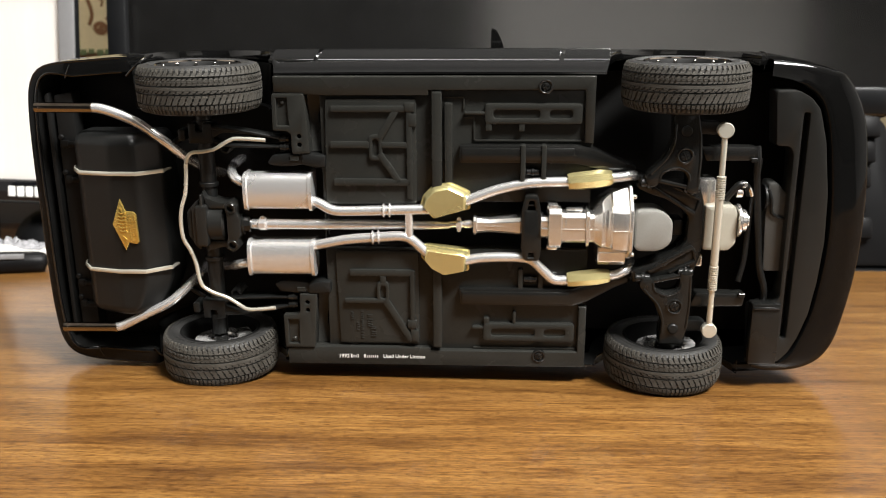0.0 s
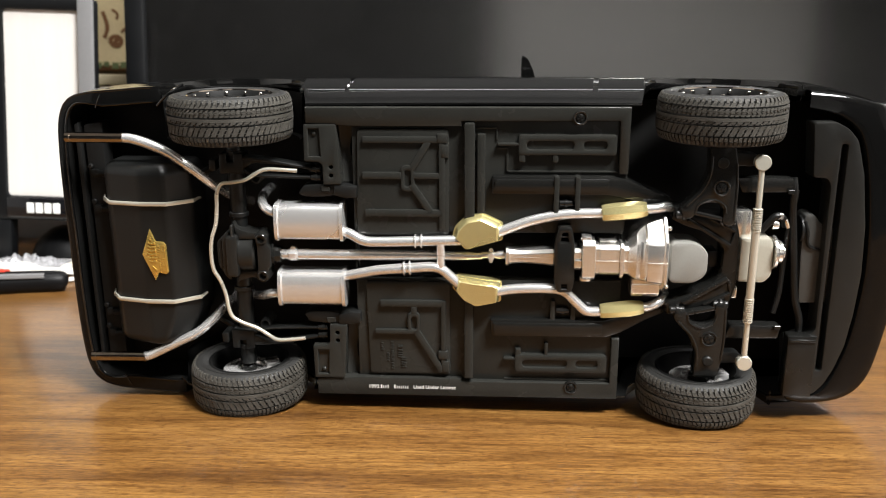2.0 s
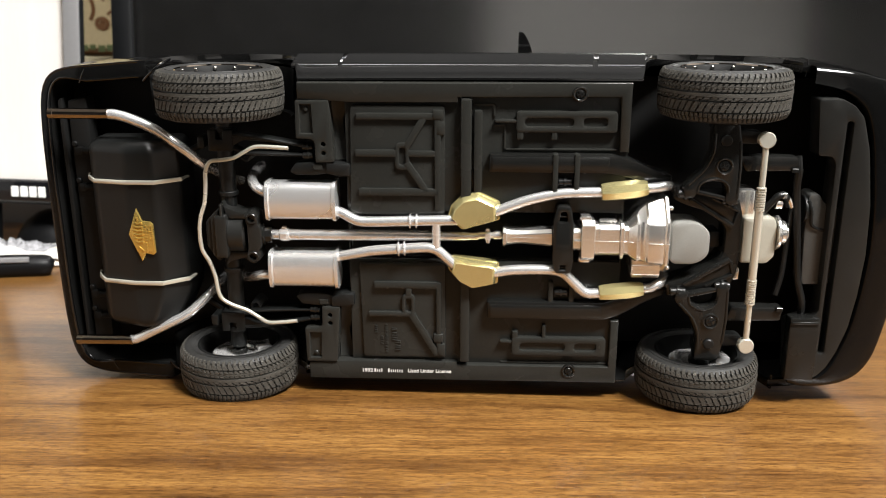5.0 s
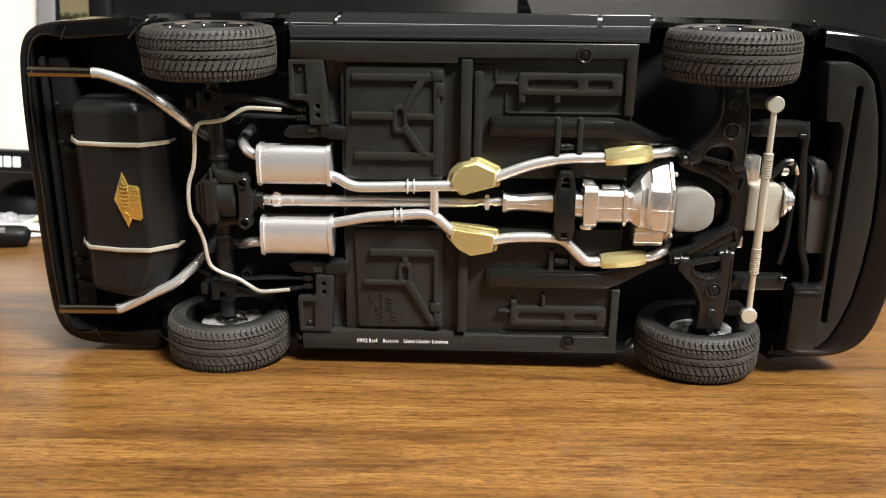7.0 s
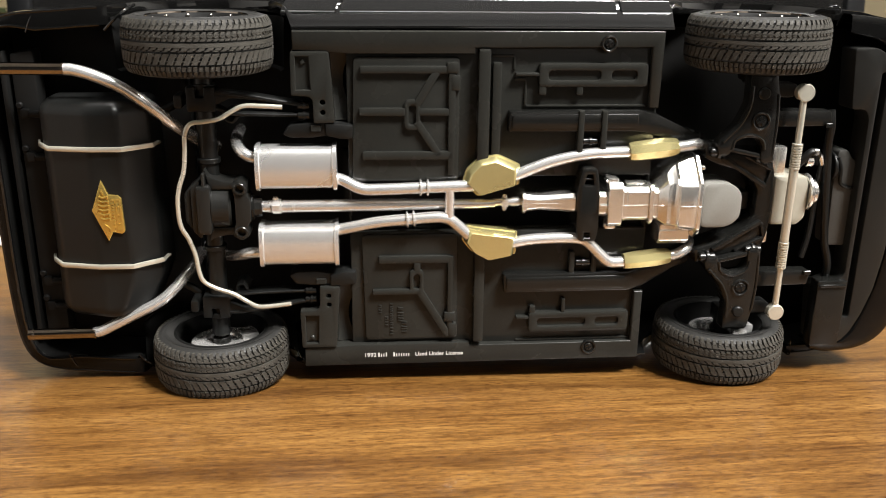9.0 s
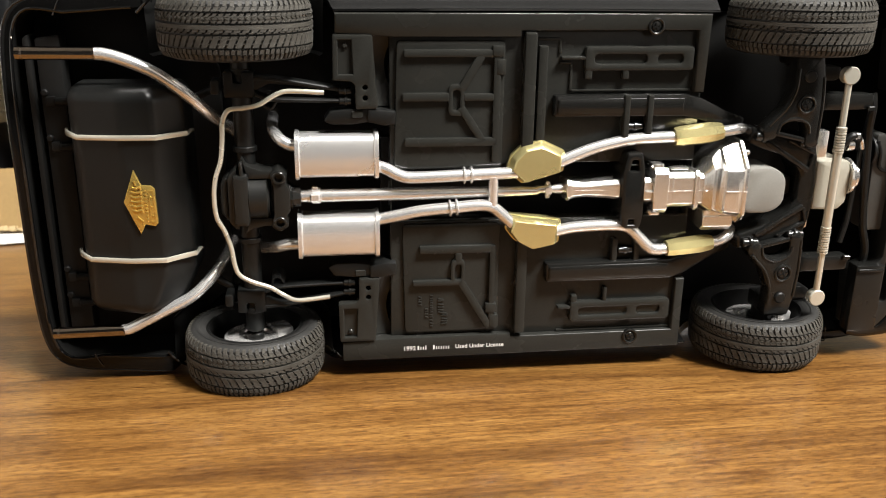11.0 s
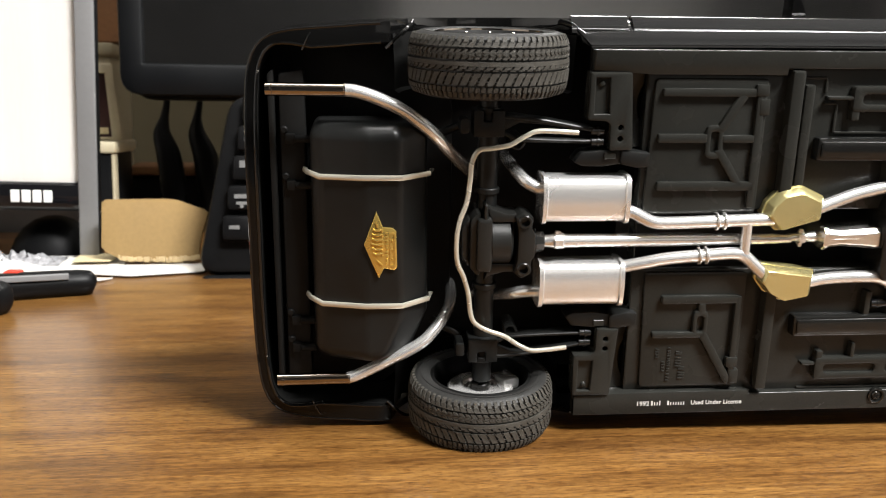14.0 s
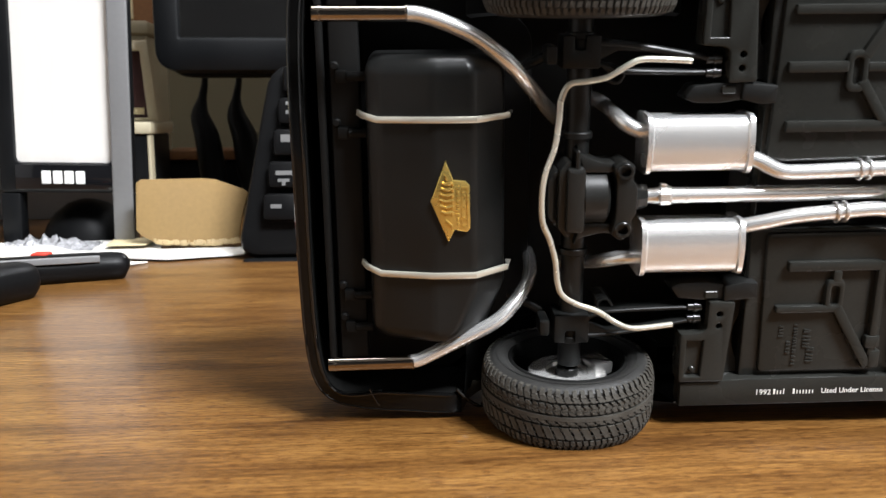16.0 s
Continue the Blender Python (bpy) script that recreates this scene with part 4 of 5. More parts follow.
            row = [wb.verts.new(V3((u, v * s, z))) for u, z in ((left, -9), (left, w), (left * 0.5 + right * 0.5, w - 0.5), (right - 0.3, w - 0.3), (right, w - 0.9), (right, -9))]
            if prev:
                for i in range(5):
                    wb.faces.new((prev[i], prev[i + 1], row[i + 1], row[i]))
            prev = row
        part("side_web", wb, PAN, pan, "", 50)
    for v in (40.8, -40.8):
        screw(0, v, 0.30 if v > 0 else 0.08, pan)
    # printed line of writing: readable words, the maker's words as bars
    lettering("1992", 1.62, pan, WHITE_INK, -61.5, -42.15, 0.10, 1.04, 0.06)
    for u0, n in ((-57.7, 4), (-53.6, 7)):
        for k in range(n):
            h = 1.14 if k == 0 or (n == 4 and k == 3) else 0.80
            part("name_bar", box(B(), (u0 + 0.65 * k + (0.12 if k else 0), -42.12, 0.0), (u0 + 0.65 * k + (0.36 if k else 0.42), -42.12 + h, 0.2)), WHITE_INK, pan, "plain white bar")
    lettering("Used Under License", 1.55, pan, WHITE_INK, -47.7, -42.1, 0.10, 1.02, 0.06)


def screw(u, v, w, parent, r=1.75):
    """A round-headed cross-slot screw in a raised collar."""
    bm = B()
    m = Matrix.Translation((u, v, w))
    lathe(bm, [(r + 0.35, -0.5), (r + 0.35, 0.35), (r, 0.5), (r - 0.25, 0.35), (r - 0.4, -0.2), (r - 0.55, 0.1), (r - 0.8, 0.35), (0.0001, 0.5)], m, 24)
    ob = part("screw", bm, SATIN, parent, "black cross-head screw")
    cr = B()
    for a in (25, 115):
        c = Matrix.Rotation(radians(a), 2)
        d = c @ Vector((r * 0.55, 0))
        bar(cr, (u - d.x, v - d.y), (u + d.x, v + d.y), 0.32, w + 0.3, w + 0.56, 0, 0.1)
    part("cross_slot", cr, SHADE_BLACK, ob)


floor_pan()


def muffler(v0, v1, name="muffler"):
    """A flat box silencer: rounded long edges and a rolled lip at each end."""
    def section(u, grow):
        c, h = (v0 + v1) / 2, (v1 - v0) / 2
        pts = rounded([(c - h - grow, -6.6 - grow), (c + h + grow, -6.6 - grow), (c + h + grow, 1.2 + grow), (c - h - grow, 1.2 + grow)], 1.9, 5)
        k = max(range(len(pts)), key=lambda i: (pts[i][1] > 0) * (100 + pts[i][0] + pts[i][1] * 50))
        face = [(c + (h + grow - 1.9) * (1 - 2 * j / 10), 1.2 + grow) for j in range(1, 10)]
        pts = pts[:k + 1] + face + pts[k + 1:]
        crown = lambda v: 0.9 * max(0.0, 1 - ((v - c) / (h + grow)) ** 2)
        return [(u, v, w + (crown(v) if w > 0 else 0)) for v, w in pts]
    bm = B()
    prof = [(-87.4, -0.9), (-87.4, 0.45), (-86.5, 0.45), (-86.2, 0.0), (-68.6, 0.0), (-68.3, 0.45), (-67.4, 0.45), (-67.4, -0.9)]
    rows = [[bm.verts.new(V3(p)) for p in section(u, g)] for u, g in prof]
    for a, b in zip(rows, rows[1:]):
        for k in range(len(a)):
            bm.faces.new((a[k - 1], a[k], b[k], b[k - 1]))
    bm.faces.new(rows[0])
    bm.faces.new(rows[-1])
    return part(name, bm, BRUSHED, car, "satin silver box muffler")


muffler(4.9, 15.4)
muffler(-15.3, -4.9)


def pipe(name, pts, r, mat, label="", **k):
    return part(name, tube(B(), pts, r, **k), mat, car, label)


pipe("exhaust_pipe", [(-67.6, 7.4, -0.4), (-65.5, 6.8, 0.2), (-61.5, 4.9, 0.6), (-57, 4.6, 0.6), (-46, 5.0, 0.9), (-33, 5.4, 1.0)], 1.5, STEEL, "satin silver exhaust pipe")
pipe("exhaust_pipe", [(-22.5, 7.8, 0.8), (-18, 9.6, 0.7), (-12, 11.6, 0.6), (-3, 13.3, 0.6), (8, 13.8, 0.6)], 1.5, STEEL, "satin silver exhaust pipe")
pipe("exhaust_pipe", [(-67.6, -6.2, -0.4), (-63, -5.2, 0.2), (-57, -4.0, 0.6), (-48, -3.2, 0.9), (-42, -2.8, 1.0), (-39, -3.4, 1.0), (-36.5, -5.4, 1.0), (-33, -8.6, 1.2)], 1.5, STEEL, "satin silver exhaust pipe")
pipe("exhaust_pipe", [(-22.5, -10.2, 0.8), (-18, -9.4, 0.7), (-11, -9.1, 0.6), (-5, -9.3, 0.6), (-2, -10.6, 0.6), (1.0, -13.6, 0.5), (4.0, -16.0, 0.5), (9.0, -16.0, 0.5)], 1.5, STEEL, "satin silver exhaust pipe")
pipe("cross_pipe", [(-39, 4.6, 1.1), (-39, -2.8, 1.1)], 1.25, STEEL, "short silver cross pipe", steps=1)
for u, v, du in ((-46.4, 5.0, 0.02), (-44.6, 5.05, 0.02), (-49.8, -3.35, 0.1), (-48.1, -3.2, 0.1)):
    bm = B()
    cyl(bm, (u - 0.28, v, 0.9), (u + 0.28, v + du * 0.3, 0.9), 2.15, 24, 0.2)
    part("pipe_clamp", bm, STEEL, car, "silver clamp ring")
for s in (1, -1):
    pipe("muffler_outlet", [(-87.0, -12.3, -1.6), (-89.4, -12.5, -2.0), (-92.6, -13.8, -4.4), (-96.0, -15.6, -9.0), (-100.0, -17.4, -15.0)] if s < 0 else [(-87.0, 12.6 * s, -1.6), (-88.6, 12.7 * s, -1.7), (-90.8, 13.9 * s, -2.3), (-92.4, 15.4 * s, -5.2), (-93.0, 16.2 * s, -11), (-93.2, 16.4 * s, -20)], 1.45, STEEL, "silver bent outlet pipe")
    bend = [(-133.4, 34.25, -3), (-131.4, 34.2, -3), (-129.2, 34.0, -3), (-125, 32.7, -3.1), (-118.6, 29.7, -3.4), (-112.5, 25.0, -4.2), (-107.8, 19.8, -7.5), (-104.6, 16.2, -11.5), (-102.0, 13.4, -16), (-100, 11.5, -21)]
    if s < 0:
        bend = [(-133.4, 34.25, -3), (-131.2, 34.1, -3), (-129.2, 33.4, -3), (-122.4, 30.0, -3), (-115, 26.4, -3.6), (-111.2, 23.5, -5.4), (-108.4, 20.8, -8.5), (-106.8, 19.2, -12.5), (-106.0, 18.4, -18), (-105.8, 18.2, -25)]
    pipe("tail_pipe", [(u, v * s, w) for u, v, w in bend], 1.45, STEEL, "satin silver tail pipe", steps=8, seg=18)
    tip = B()
    tube(tip, [(-148.6, 34.4 * s, -3.0), (-131.5, 34.25 * s, -3.0)], 1.5, 22, 1, None, 0.82)
    for u in (-147.3, -131.6):
        cyl(tip, (u - 0.2, 34.4 * s, -3.0), (u + 0.2, 34.4 * s, -3.0), 1.62, 22, 0.08)
    part("exhaust_tip", tip, TIP, car, "chrome exhaust tip with its dark reflection in the colour")


def converter(pts, w0, w1):
    """A faceted flat catalytic converter shell with a seam round its middle."""
    bm = B()
    c = Vector((sum(p[0] for p in pts) / len(pts), sum(p[1] for p in pts) / len(pts)))
    mid = (w0 + w1) / 2
    rows = []
    for k, w, drop in ((0.97, w0, 0.0), (1.0, mid, 0.0), (0.965, mid + 1.0, -0.05), (0.86, w1 - 0.35, -0.35), (0.80, w1, -0.45)):
        ring = rounded([tuple(c + (Vector(p) - c) * k + Vector((0, drop))) for p in pts], 0.45, 2)
        rows.append([bm.verts.new(V3((u, v, w))) for u, v in ring])
    for a, b in zip(rows, rows[1:]):
        for k in range(len(a)):
            bm.faces.new((a[k - 1], a[k], b[k], b[k - 1]))
    bm.faces.new(rows[0])
    bm.faces.new(rows[-1])
    plate(bm, rounded([tuple(c + (Vector(p) - c) * 1.05) for p in pts], 0.5, 2), mid - 0.3, mid + 0.25, (), 0.1)
    return part("catalytic_converter", bm, OLIVE, car, "pale gold faceted catalytic converter", 24)


converter([(-35.4, 6.4), (-34.6, 9.4), (-31.8, 12.2), (-27.0, 13.2), (-21.4, 10.6), (-21.4, 5.6), (-31.6, 2.7)], -3, 3.2)
converter([(-34.4, -5.4), (-29.5, -6.2), (-21.4, -7.2), (-21.7, -13.2), (-28.6, -14.6), (-33.0, -12.2), (-35.4, -9.2)], -3, 3.2)


def heat_sleeve(a, b, h0, h1):
    """A faceted pale gold heat shield round a pipe's end."""
    bm = B()
    a, b = Vector(a), Vector(b)
    tube(bm, [a, a.lerp(b, 0.1), a.lerp(b, 0.3), a.lerp(b, 0.72), a.lerp(b, 0.92), b], [h0 * 1.02, h0 * 1.12, h1 * 0.92, h1 * 0.94, h0 * 1.05, h0 * 0.9], 8, 1)
    part("heat_shield", bm, OLIVE, car, "pale gold faceted heat shield", 12)


heat_sleeve((7.0, 13.7, 0.6), (19.6, 15.0, 0.6), 2.3, 2.9)
heat_sleeve((7.8, -15.9, 0.5), (20.2, -14.6, 0.5), 2.1, 2.7)
for s, v0, v1 in ((1, 14.9, 15.4), (-1, -14.6, -13.2)):
    pipe("exhaust_header", [(19.0, v0, 0.4), (22, v0 + 0.2, 0.2), (25, v1, -0.6), (27, v1 - 0.6 * s, -3), (27.6, v1 - 0.8 * s, -8)], 1.45, STEEL, "dull silver header pipe")

# prop shaft and gearbox
shaft = B()
lathe(shaft, [(1.0, 0), (1.55, 0.15), (1.55, 2.2), (1.65, 2.4), (1.65, 3.2), (2.0, 3.3), (2.0, 5.4), (1.65, 5.6), (1.65, 8.2), (1.8, 8.3), (1.8, 8.6), (1.6, 8.7), (1.65, 30), (1.45, 46), (1.3, 56), (1.1, 58), (1.1, 60)], Matrix.Translation((-87, 0, -1.5)) @ Matrix.Rotation(math.pi / 2, 4, "Y"), 20)
box(shaft, (-84.2, -1.0, -1.0), (-81.8, 1.0, 0.9), 0.3)
box(shaft, (-83.8, 1.2, -2.4), (-82.2, 2.4, -0.6), 0.3)
part("prop_shaft", shaft, STEEL, car, "long silver prop shaft")
uj = B()
cyl(uj, (-27.5, 0.2, -2.0), (-20.2, 0.3, -1.8), 1.05, 14)
cyl(uj, (-22.8, 0.25, -2.0), (-20.6, 0.3, -1.9), 1.3, 14)
cyl(uj, (-25.2, 0.2, -1.6), (-23.6, 0.2, -1.6), 1.7, 6)
cyl(uj, (-24.4, -2.0, -1.6), (-24.4, 2.4, -1.6), 0.6, 10)
part("universal_joint", uj, STEEL, car, "dull silver metal joint")


def gearbox():
    def loft(stations):
        """Flat-faced castings: each station gives its place, upper and lower side, the face's upper and lower edge, and the face's height."""
        bm = B()
        rows = []
        for u, vt, vb, ft, fb, w in stations:
            rows.append([bm.verts.new(V3((u, v, h))) for v, h in ((vt, -7), (vt, w - (vt - ft) * 0.9), (ft + 0.12, w - 0.1), (ft - 0.15, w), (fb + 0.15, w), (fb - 0.12, w - 0.1), (vb, w - (fb - vb) * 1.1), (vb, -7))])
        for a, b in zip(rows, rows[1:]):
            for k in range(len(a)):
                bm.faces.new((a[k - 1], a[k], b[k], b[k - 1]))
        bm.faces.new(rows[0])
        bm.faces.new(rows[-1])
        return bm

    def step(u0, u1, *form, lip=0.18):
        """One casting step with a fine bevel at each end."""
        vt, vb, ft, fb, w = form
        small = (vt - lip, vb + lip, ft - lip, fb + lip, w - lip)
        return [(u0, *small), (u0 + lip, *form), (u1 - lip, *form), (u1, *small)]
    # tail housing: waisted, with end flanges
    gb = loft(step(-20.2, -19.1, 3.1, -2.2, 2.0, -1.2, 1.9) + [(-19.0, 2.7, -1.8, 1.7, -0.9, 1.5), (-15.5, 2.3, -1.4, 1.4, -0.6, 1.2), (-9.0, 2.8, -1.9, 1.8, -1.0, 1.5), (-7.4, 3.0, -2.1, 2.0, -1.2, 1.7), (-6.4, 3.0, -2.1, 2.0, -1.2, 1.7)])
    bar(gb, (-19, 0.45), (-8, 0.45), 0.25, 0.8, 1.45, 0.05, 0.1)
    part("gearbox_tail", gb, ALLOY, car, "bright silver gearbox tail housing", 20)
    # main case: stepped flat-faced castings
    gb = loft(step(-0.6, 1.6, 3.7, -2.7, 2.7, -1.7, 3.4) + step(1.65, 5.4, 6.3, -5.3, 5.0, -4.2, 4.4) + step(5.45, 6.5, 5.1, -3.9, 4.0, -2.9, 4.1, lip=0.12) + step(6.6, 12.3, 5.0, -3.8, 3.9, -2.8, 4.1, lip=0.12) + step(12.35, 13.4, 5.6, -4.6, 4.5, -3.6, 4.7) + [(13.45, 4.7, -3.6, 3.7, -2.7, 4.1), (14.7, 4.7, -3.6, 3.7, -2.7, 4.1)])
    for v, h in ((6.4, 2.6), (-5.4, 2.4)):
        box(gb, (1.5, v - 0.9, -1), (4.4, v + 0.9, h), 0.35, 2)
        cyl(gb, (1.2, v, h - 0.7), (1.7, v, h - 0.7), 0.55, 10)
    box(gb, (6.8, 5.2, -1), (11.6, 6.0, 1.2), 0.3, 2)
    bar(gb, (-0.4, 0.45), (14.4, 0.45), 0.26, 3.0, 4.32, 0.05, 0.1)
    part("gearbox_case", gb, ALLOY, car, "bright silver stepped gearbox case", 20)
    # bell housing: widening faceted casting with a sunken strip, and its flange ring
    gb = loft([(14.7, 4.9, -3.8, 3.8, -2.9, 4.3), (15.1, 5.2, -4.0, 3.9, -3.1, 4.6), (16.8, 8.0, -5.1, 5.5, -4.1, 5.4), (17.2, 8.5, -5.2, 5.6, -4.2, 4.7), (18.2, 9.5, -5.3, 6.3, -4.3, 4.3), (19.4, 10.4, -5.5, 5.9, -4.5, 4.9), (19.9, 10.8, -5.6, 5.8, -4.6, 6.1), (22.8, 11.8, -6.3, 5.7, -4.9, 6.3), (24.2, 12.0, -6.6, 5.8, -5.0, 6.2)]
              + step(24.25, 25.7, 12.7, -8.6, 6.6, -5.6, 6.5, lip=0.4))
    bar(gb, (14.8, 0.5), (17.0, 0.5), 0.26, 3, 5.0, 0.05, 0.1)
    bar(gb, (20.0, 0.5), (24.0, 0.5), 0.26, 3, 6.45, 0.05, 0.1)
    bar(gb, (24.5, 0.5), (25.5, 0.5), 0.26, 3, 6.62, 0.05, 0.1)
    for v in (-7.4, 9.9):
        cyl(gb, (25.5, v, 2.6), (26.6, v, 2.6), 0.7, 10)
    part("bell_housing", gb, ALLOY, car, "bright silver bell housing with flange ring", 44)
    sm = loft(step(16.2, 24.4, -5.6, -10.9, -6.8, -9.6, 2.6, lip=0.3))
    part("starter_motor", sm, ALLOY, car, "silver starter motor casing", 20)
    # black cross member under the gearbox
    cm = B()
    plate(cm, rounded([(-6.2, 6), (-5.2, 10.2), (-1.4, 10.2), (-0.6, 6), (-0.2, -6), (-0.8, -9.6), (-5.2, -9.6), (-6.2, -6)], 1.0, 3), -5, 3.0,
          (rounded([(-4.5, 5.6), (-4.0, 8.4), (-2.6, 8.4), (-2.2, 5.6)], 0.4, 2), rect(-3.9, -2.5, -8.4, -7.2)), 0.5)
    part("cross_member", cm, SATIN, car, "satin black gearbox cross member")
    web = B()
    box(web, (-4.4, 6.8, 0), (-2.2, 7.3, 2.4), 0.1)
    box(web, (-3.8, -8.0, 0), (-2.6, -7.6, 2.4), 0.1)
    part("web", web, SATIN, car)
    # oil pans
    op = B()
    plate(op, rounded([(26.6, 6.1), (33.6, 6.1), (37.2, 3.4), (37.2, -3.6), (33.8, -6.1), (26.6, -6.1)], 2.0, 5), -6, 4.0, (), 0.9)
    part("oil_pan", op, GREY, car, "plain grey oil pan")
    op = B()
    plate(op, rounded([(46.5, 7.0), (55.0, 7.0), (56.0, 4.8), (56.0, -4.2), (54.0, -6.4), (46.5, -6.2)], 0.8, 3), -8, 1.5, (), 0.8)
    part("oil_pan", op, PALE, car, "pale champagne front oil pan")
    eb = B()
    box(eb, (44.6, 6.5, -8), (49.5, 14.6, 0.0), 0.6, 2)
    box(eb, (44.2, -12.0, -8), (47.4, -8.4, -1.0), 0.5, 2)
    part("engine_block", eb, ALLOY, car, "silver engine block")
    pu = B()
    cyl(pu, (56.0, 2.0, -1.8), (57.2, 2.0, -1.8), 5.0, 24, 0.3)
    cyl(pu, (57.2, 2.0, -1.8), (59.0, 2.0, -1.8), 3.4, 24, 0.3)
    cyl(pu, (59.0, 2.0, -1.8), (59.8, 2.0, -1.8), 2.0, 20, 0.2)
    cyl(pu, (55.6, 10.4, -1.8), (57.4, 10.4, -1.8), 1.6, 16, 0.2)
    part("pulley", pu, ALLOY, car, "polished belt pulleys")
    br = B()
    tube(br, [(57.6, 12.8, -2), (59.0, 12.0, -1.2), (60.2, 9.4, -1.6)], 0.6, 8, 4)
    box(br, (56.8, 12.2, -2.4), (58.2, 13.8, 0.2), 0.2)
    part("engine_bracket", br, ALLOY, car, "silver accessory bracket")
    hz = B()
    tube(hz, [(52.8, 8.2, -2), (54.2, 10.6, -1), (56.2, 13.0, -0.6), (58.6, 12.0, -1.4), (60.0, 9.4, -4)], 1.0, 10, 4)
    part("hose", hz, MATTE, car)
    for pts, r in (([(60.2, 24, -1), (60.6, 20, -0.5), (60.9, 15, -1.2), (62.2, 6, -2), (63.2, -2, -2.4), (64.4, -12, -2.2), (66.5, -19, -2.5), (67, -26, -4)], 1.05),
                   ([(62.0, 20, -3), (61.4, 13, -3), (60.8, 4, -3.4), (60.4, -4, -3.4), (60.0, -11, -3.2), (58.8, -17, -3)], 0.85)):
        part("hose", tube(B(), pts, r, 10, 5), MATTE, car, "thin black hose")


gearbox()


def rear_axle():
    ax = B()
    cyl(ax, (-99.4, -36, -4.5), (-99.4, 36, -4.5), 2.35, 20)
    for v in (11.5, -11.5, 30, -30):
        cyl(ax, (-99.4, v - 0.7, -4.5), (-99.4, v + 0.7, -4.5), 2.9, 20, 0.2)
    part("axle_tube", ax, MATTE, car, "satin black rear axle tube")
    di = B()
    cyl(di, (-99.2, 0, -3.0), (-93.8, 0, -3.0), 5.7, 28, 0.6)
    plate(di, rounded([(-102.2, 6.2), (-99.0, 6.4), (-98.6, 5.4), (-98.6, -5.4), (-99.0, -6.4), (-102.2, -6.2)], 0.6, 3), -10, 2.6, (), 0.7)
    plate(di, rounded([(-103.6, 5.6), (-102.0, 7.4), (-101.2, 7.4), (-101.2, -7.4), (-102.0, -7.4), (-103.6, -5.6)], 0.5, 3), -9, 1.2, (), 0.4)
    plate(di, rounded([(-105.6, 3.8), (-103.4, 6.0), (-103.4, -6.0), (-105.6, -3.8)], 1.0, 4), -9, 0.0, (), 0.9)
    box(di, (-100.6, 5.8, -3), (-99.8, 9.6, 2.4), 0.3)
    plate(di, rounded([(-100.2, 10.4), (-99.2, 8.4), (-95.4, 7.0), (-92.6, 7.0), (-92.6, 5.0), (-99, 5.0)], 0.6, 2), -6, 0.6, (), 0.3)
    plate(di, rounded([(-100.2, -9.4), (-99.2, -8.0), (-95.4, -7.0), (-92.6, -7.0), (-92.6, -5.0), (-99, -5.0)], 0.6, 2), -6, 0.0, (), 0.3)
    part("differential", di, CAST, car, "satin black differential housing")
    pl = B()
    plate(pl, rounded([(-93.6, 6.6), (-91.6, 7.9), (-89.4, 6.6), (-89.8, 3.8), (-88.9, 2.8), (-88.9, -2.8), (-89.8, -3.8), (-89.4, -6.6), (-91.6, -7.9), (-93.6, -6.6), (-92.8, -3.4), (-92.8, 3.4)], 0.6, 2), -4, 2.6,
          (disc(-91.4, 5.6, 1.05, 16), disc(-91.4, -5.6, 1.05, 16)), 0.4)
    part("pinion_bracket", pl, CAST, car)
    for v in (5.6, -5.6):
        bu = B()
        lathe(bu, [(1.6, -2), (1.6, 2.9), (1.4, 3.1), (1.0, 3.1), (0.9, 1.4), (0.0001, 1.4)], Matrix.Translation((-91.4, v, 0)), 20)
        part("bush", bu, SATIN, car)
    sn = B()
    lathe(sn, [(3.4, 0), (3.4, 1.2), (2.7, 1.4), (2.5, 3.2), (1.4, 3.4)], Matrix.Translation((-89.6, 0, -1.5)) @ Matrix.Rotation(math.pi / 2, 4, "Y"), 10)
    part("pinion_snout", sn, SATIN, car)
    for s in (1, -1):
        arm = B()
        plate(arm, [(u, v * s) for u, v in rounded([(-98.5, 26.4), (-97.7, 29.4), (-93, 29.2), (-87, 28.4), (-75.4, 26.4), (-75.4, 25.2), (-87.0, 27.0), (-93, 27.4), (-96.0, 25.8)], 0.6, 3)], -4.5, -1.2, (), 0.4)
        plate(arm, [(u, v * s) for u, v in rounded([(-97, 26.0), (-93.4, 24.4), (-90.7, 24.2), (-75.4, 23.8), (-75.4, 22.6), (-90.7, 22.9), (-94.4, 23.2)], 0.5, 3)], -4.5, -1.6, (), 0.4)
        tube(arm, [(-98, 28.7 * s, -1.4), (-93, 28.5 * s, -1.3), (-87, 27.8 * s, -1.2), (-76, 25.8 * s, -1.2)], 0.45, 10, 5)
        tube(arm, [(-96.4, 25.0 * s, -1.8), (-93.4, 23.9 * s, -1.6), (-90.6, 23.6 * s, -1.5), (-83, 23.3 * s, -1.5), (-76, 23.2 * s, -1.5)], 0.45, 10, 5)
        part("control_arm", arm, MATTE, car, "satin black rear control arm")
        bs = B()
        for v in (25.6, 23.1):
            cyl(bs, (-76.6, v * s, -1.6), (-73.6, v * s, -1.6), 0.95, 14, 0.2)
            cyl(bs, (-75.3, v * s, -1.6), (-74.7, v * s, -1.6), 1.2, 14, 0.1)
        part("bush", bs, SATIN, car)
        mt = B()
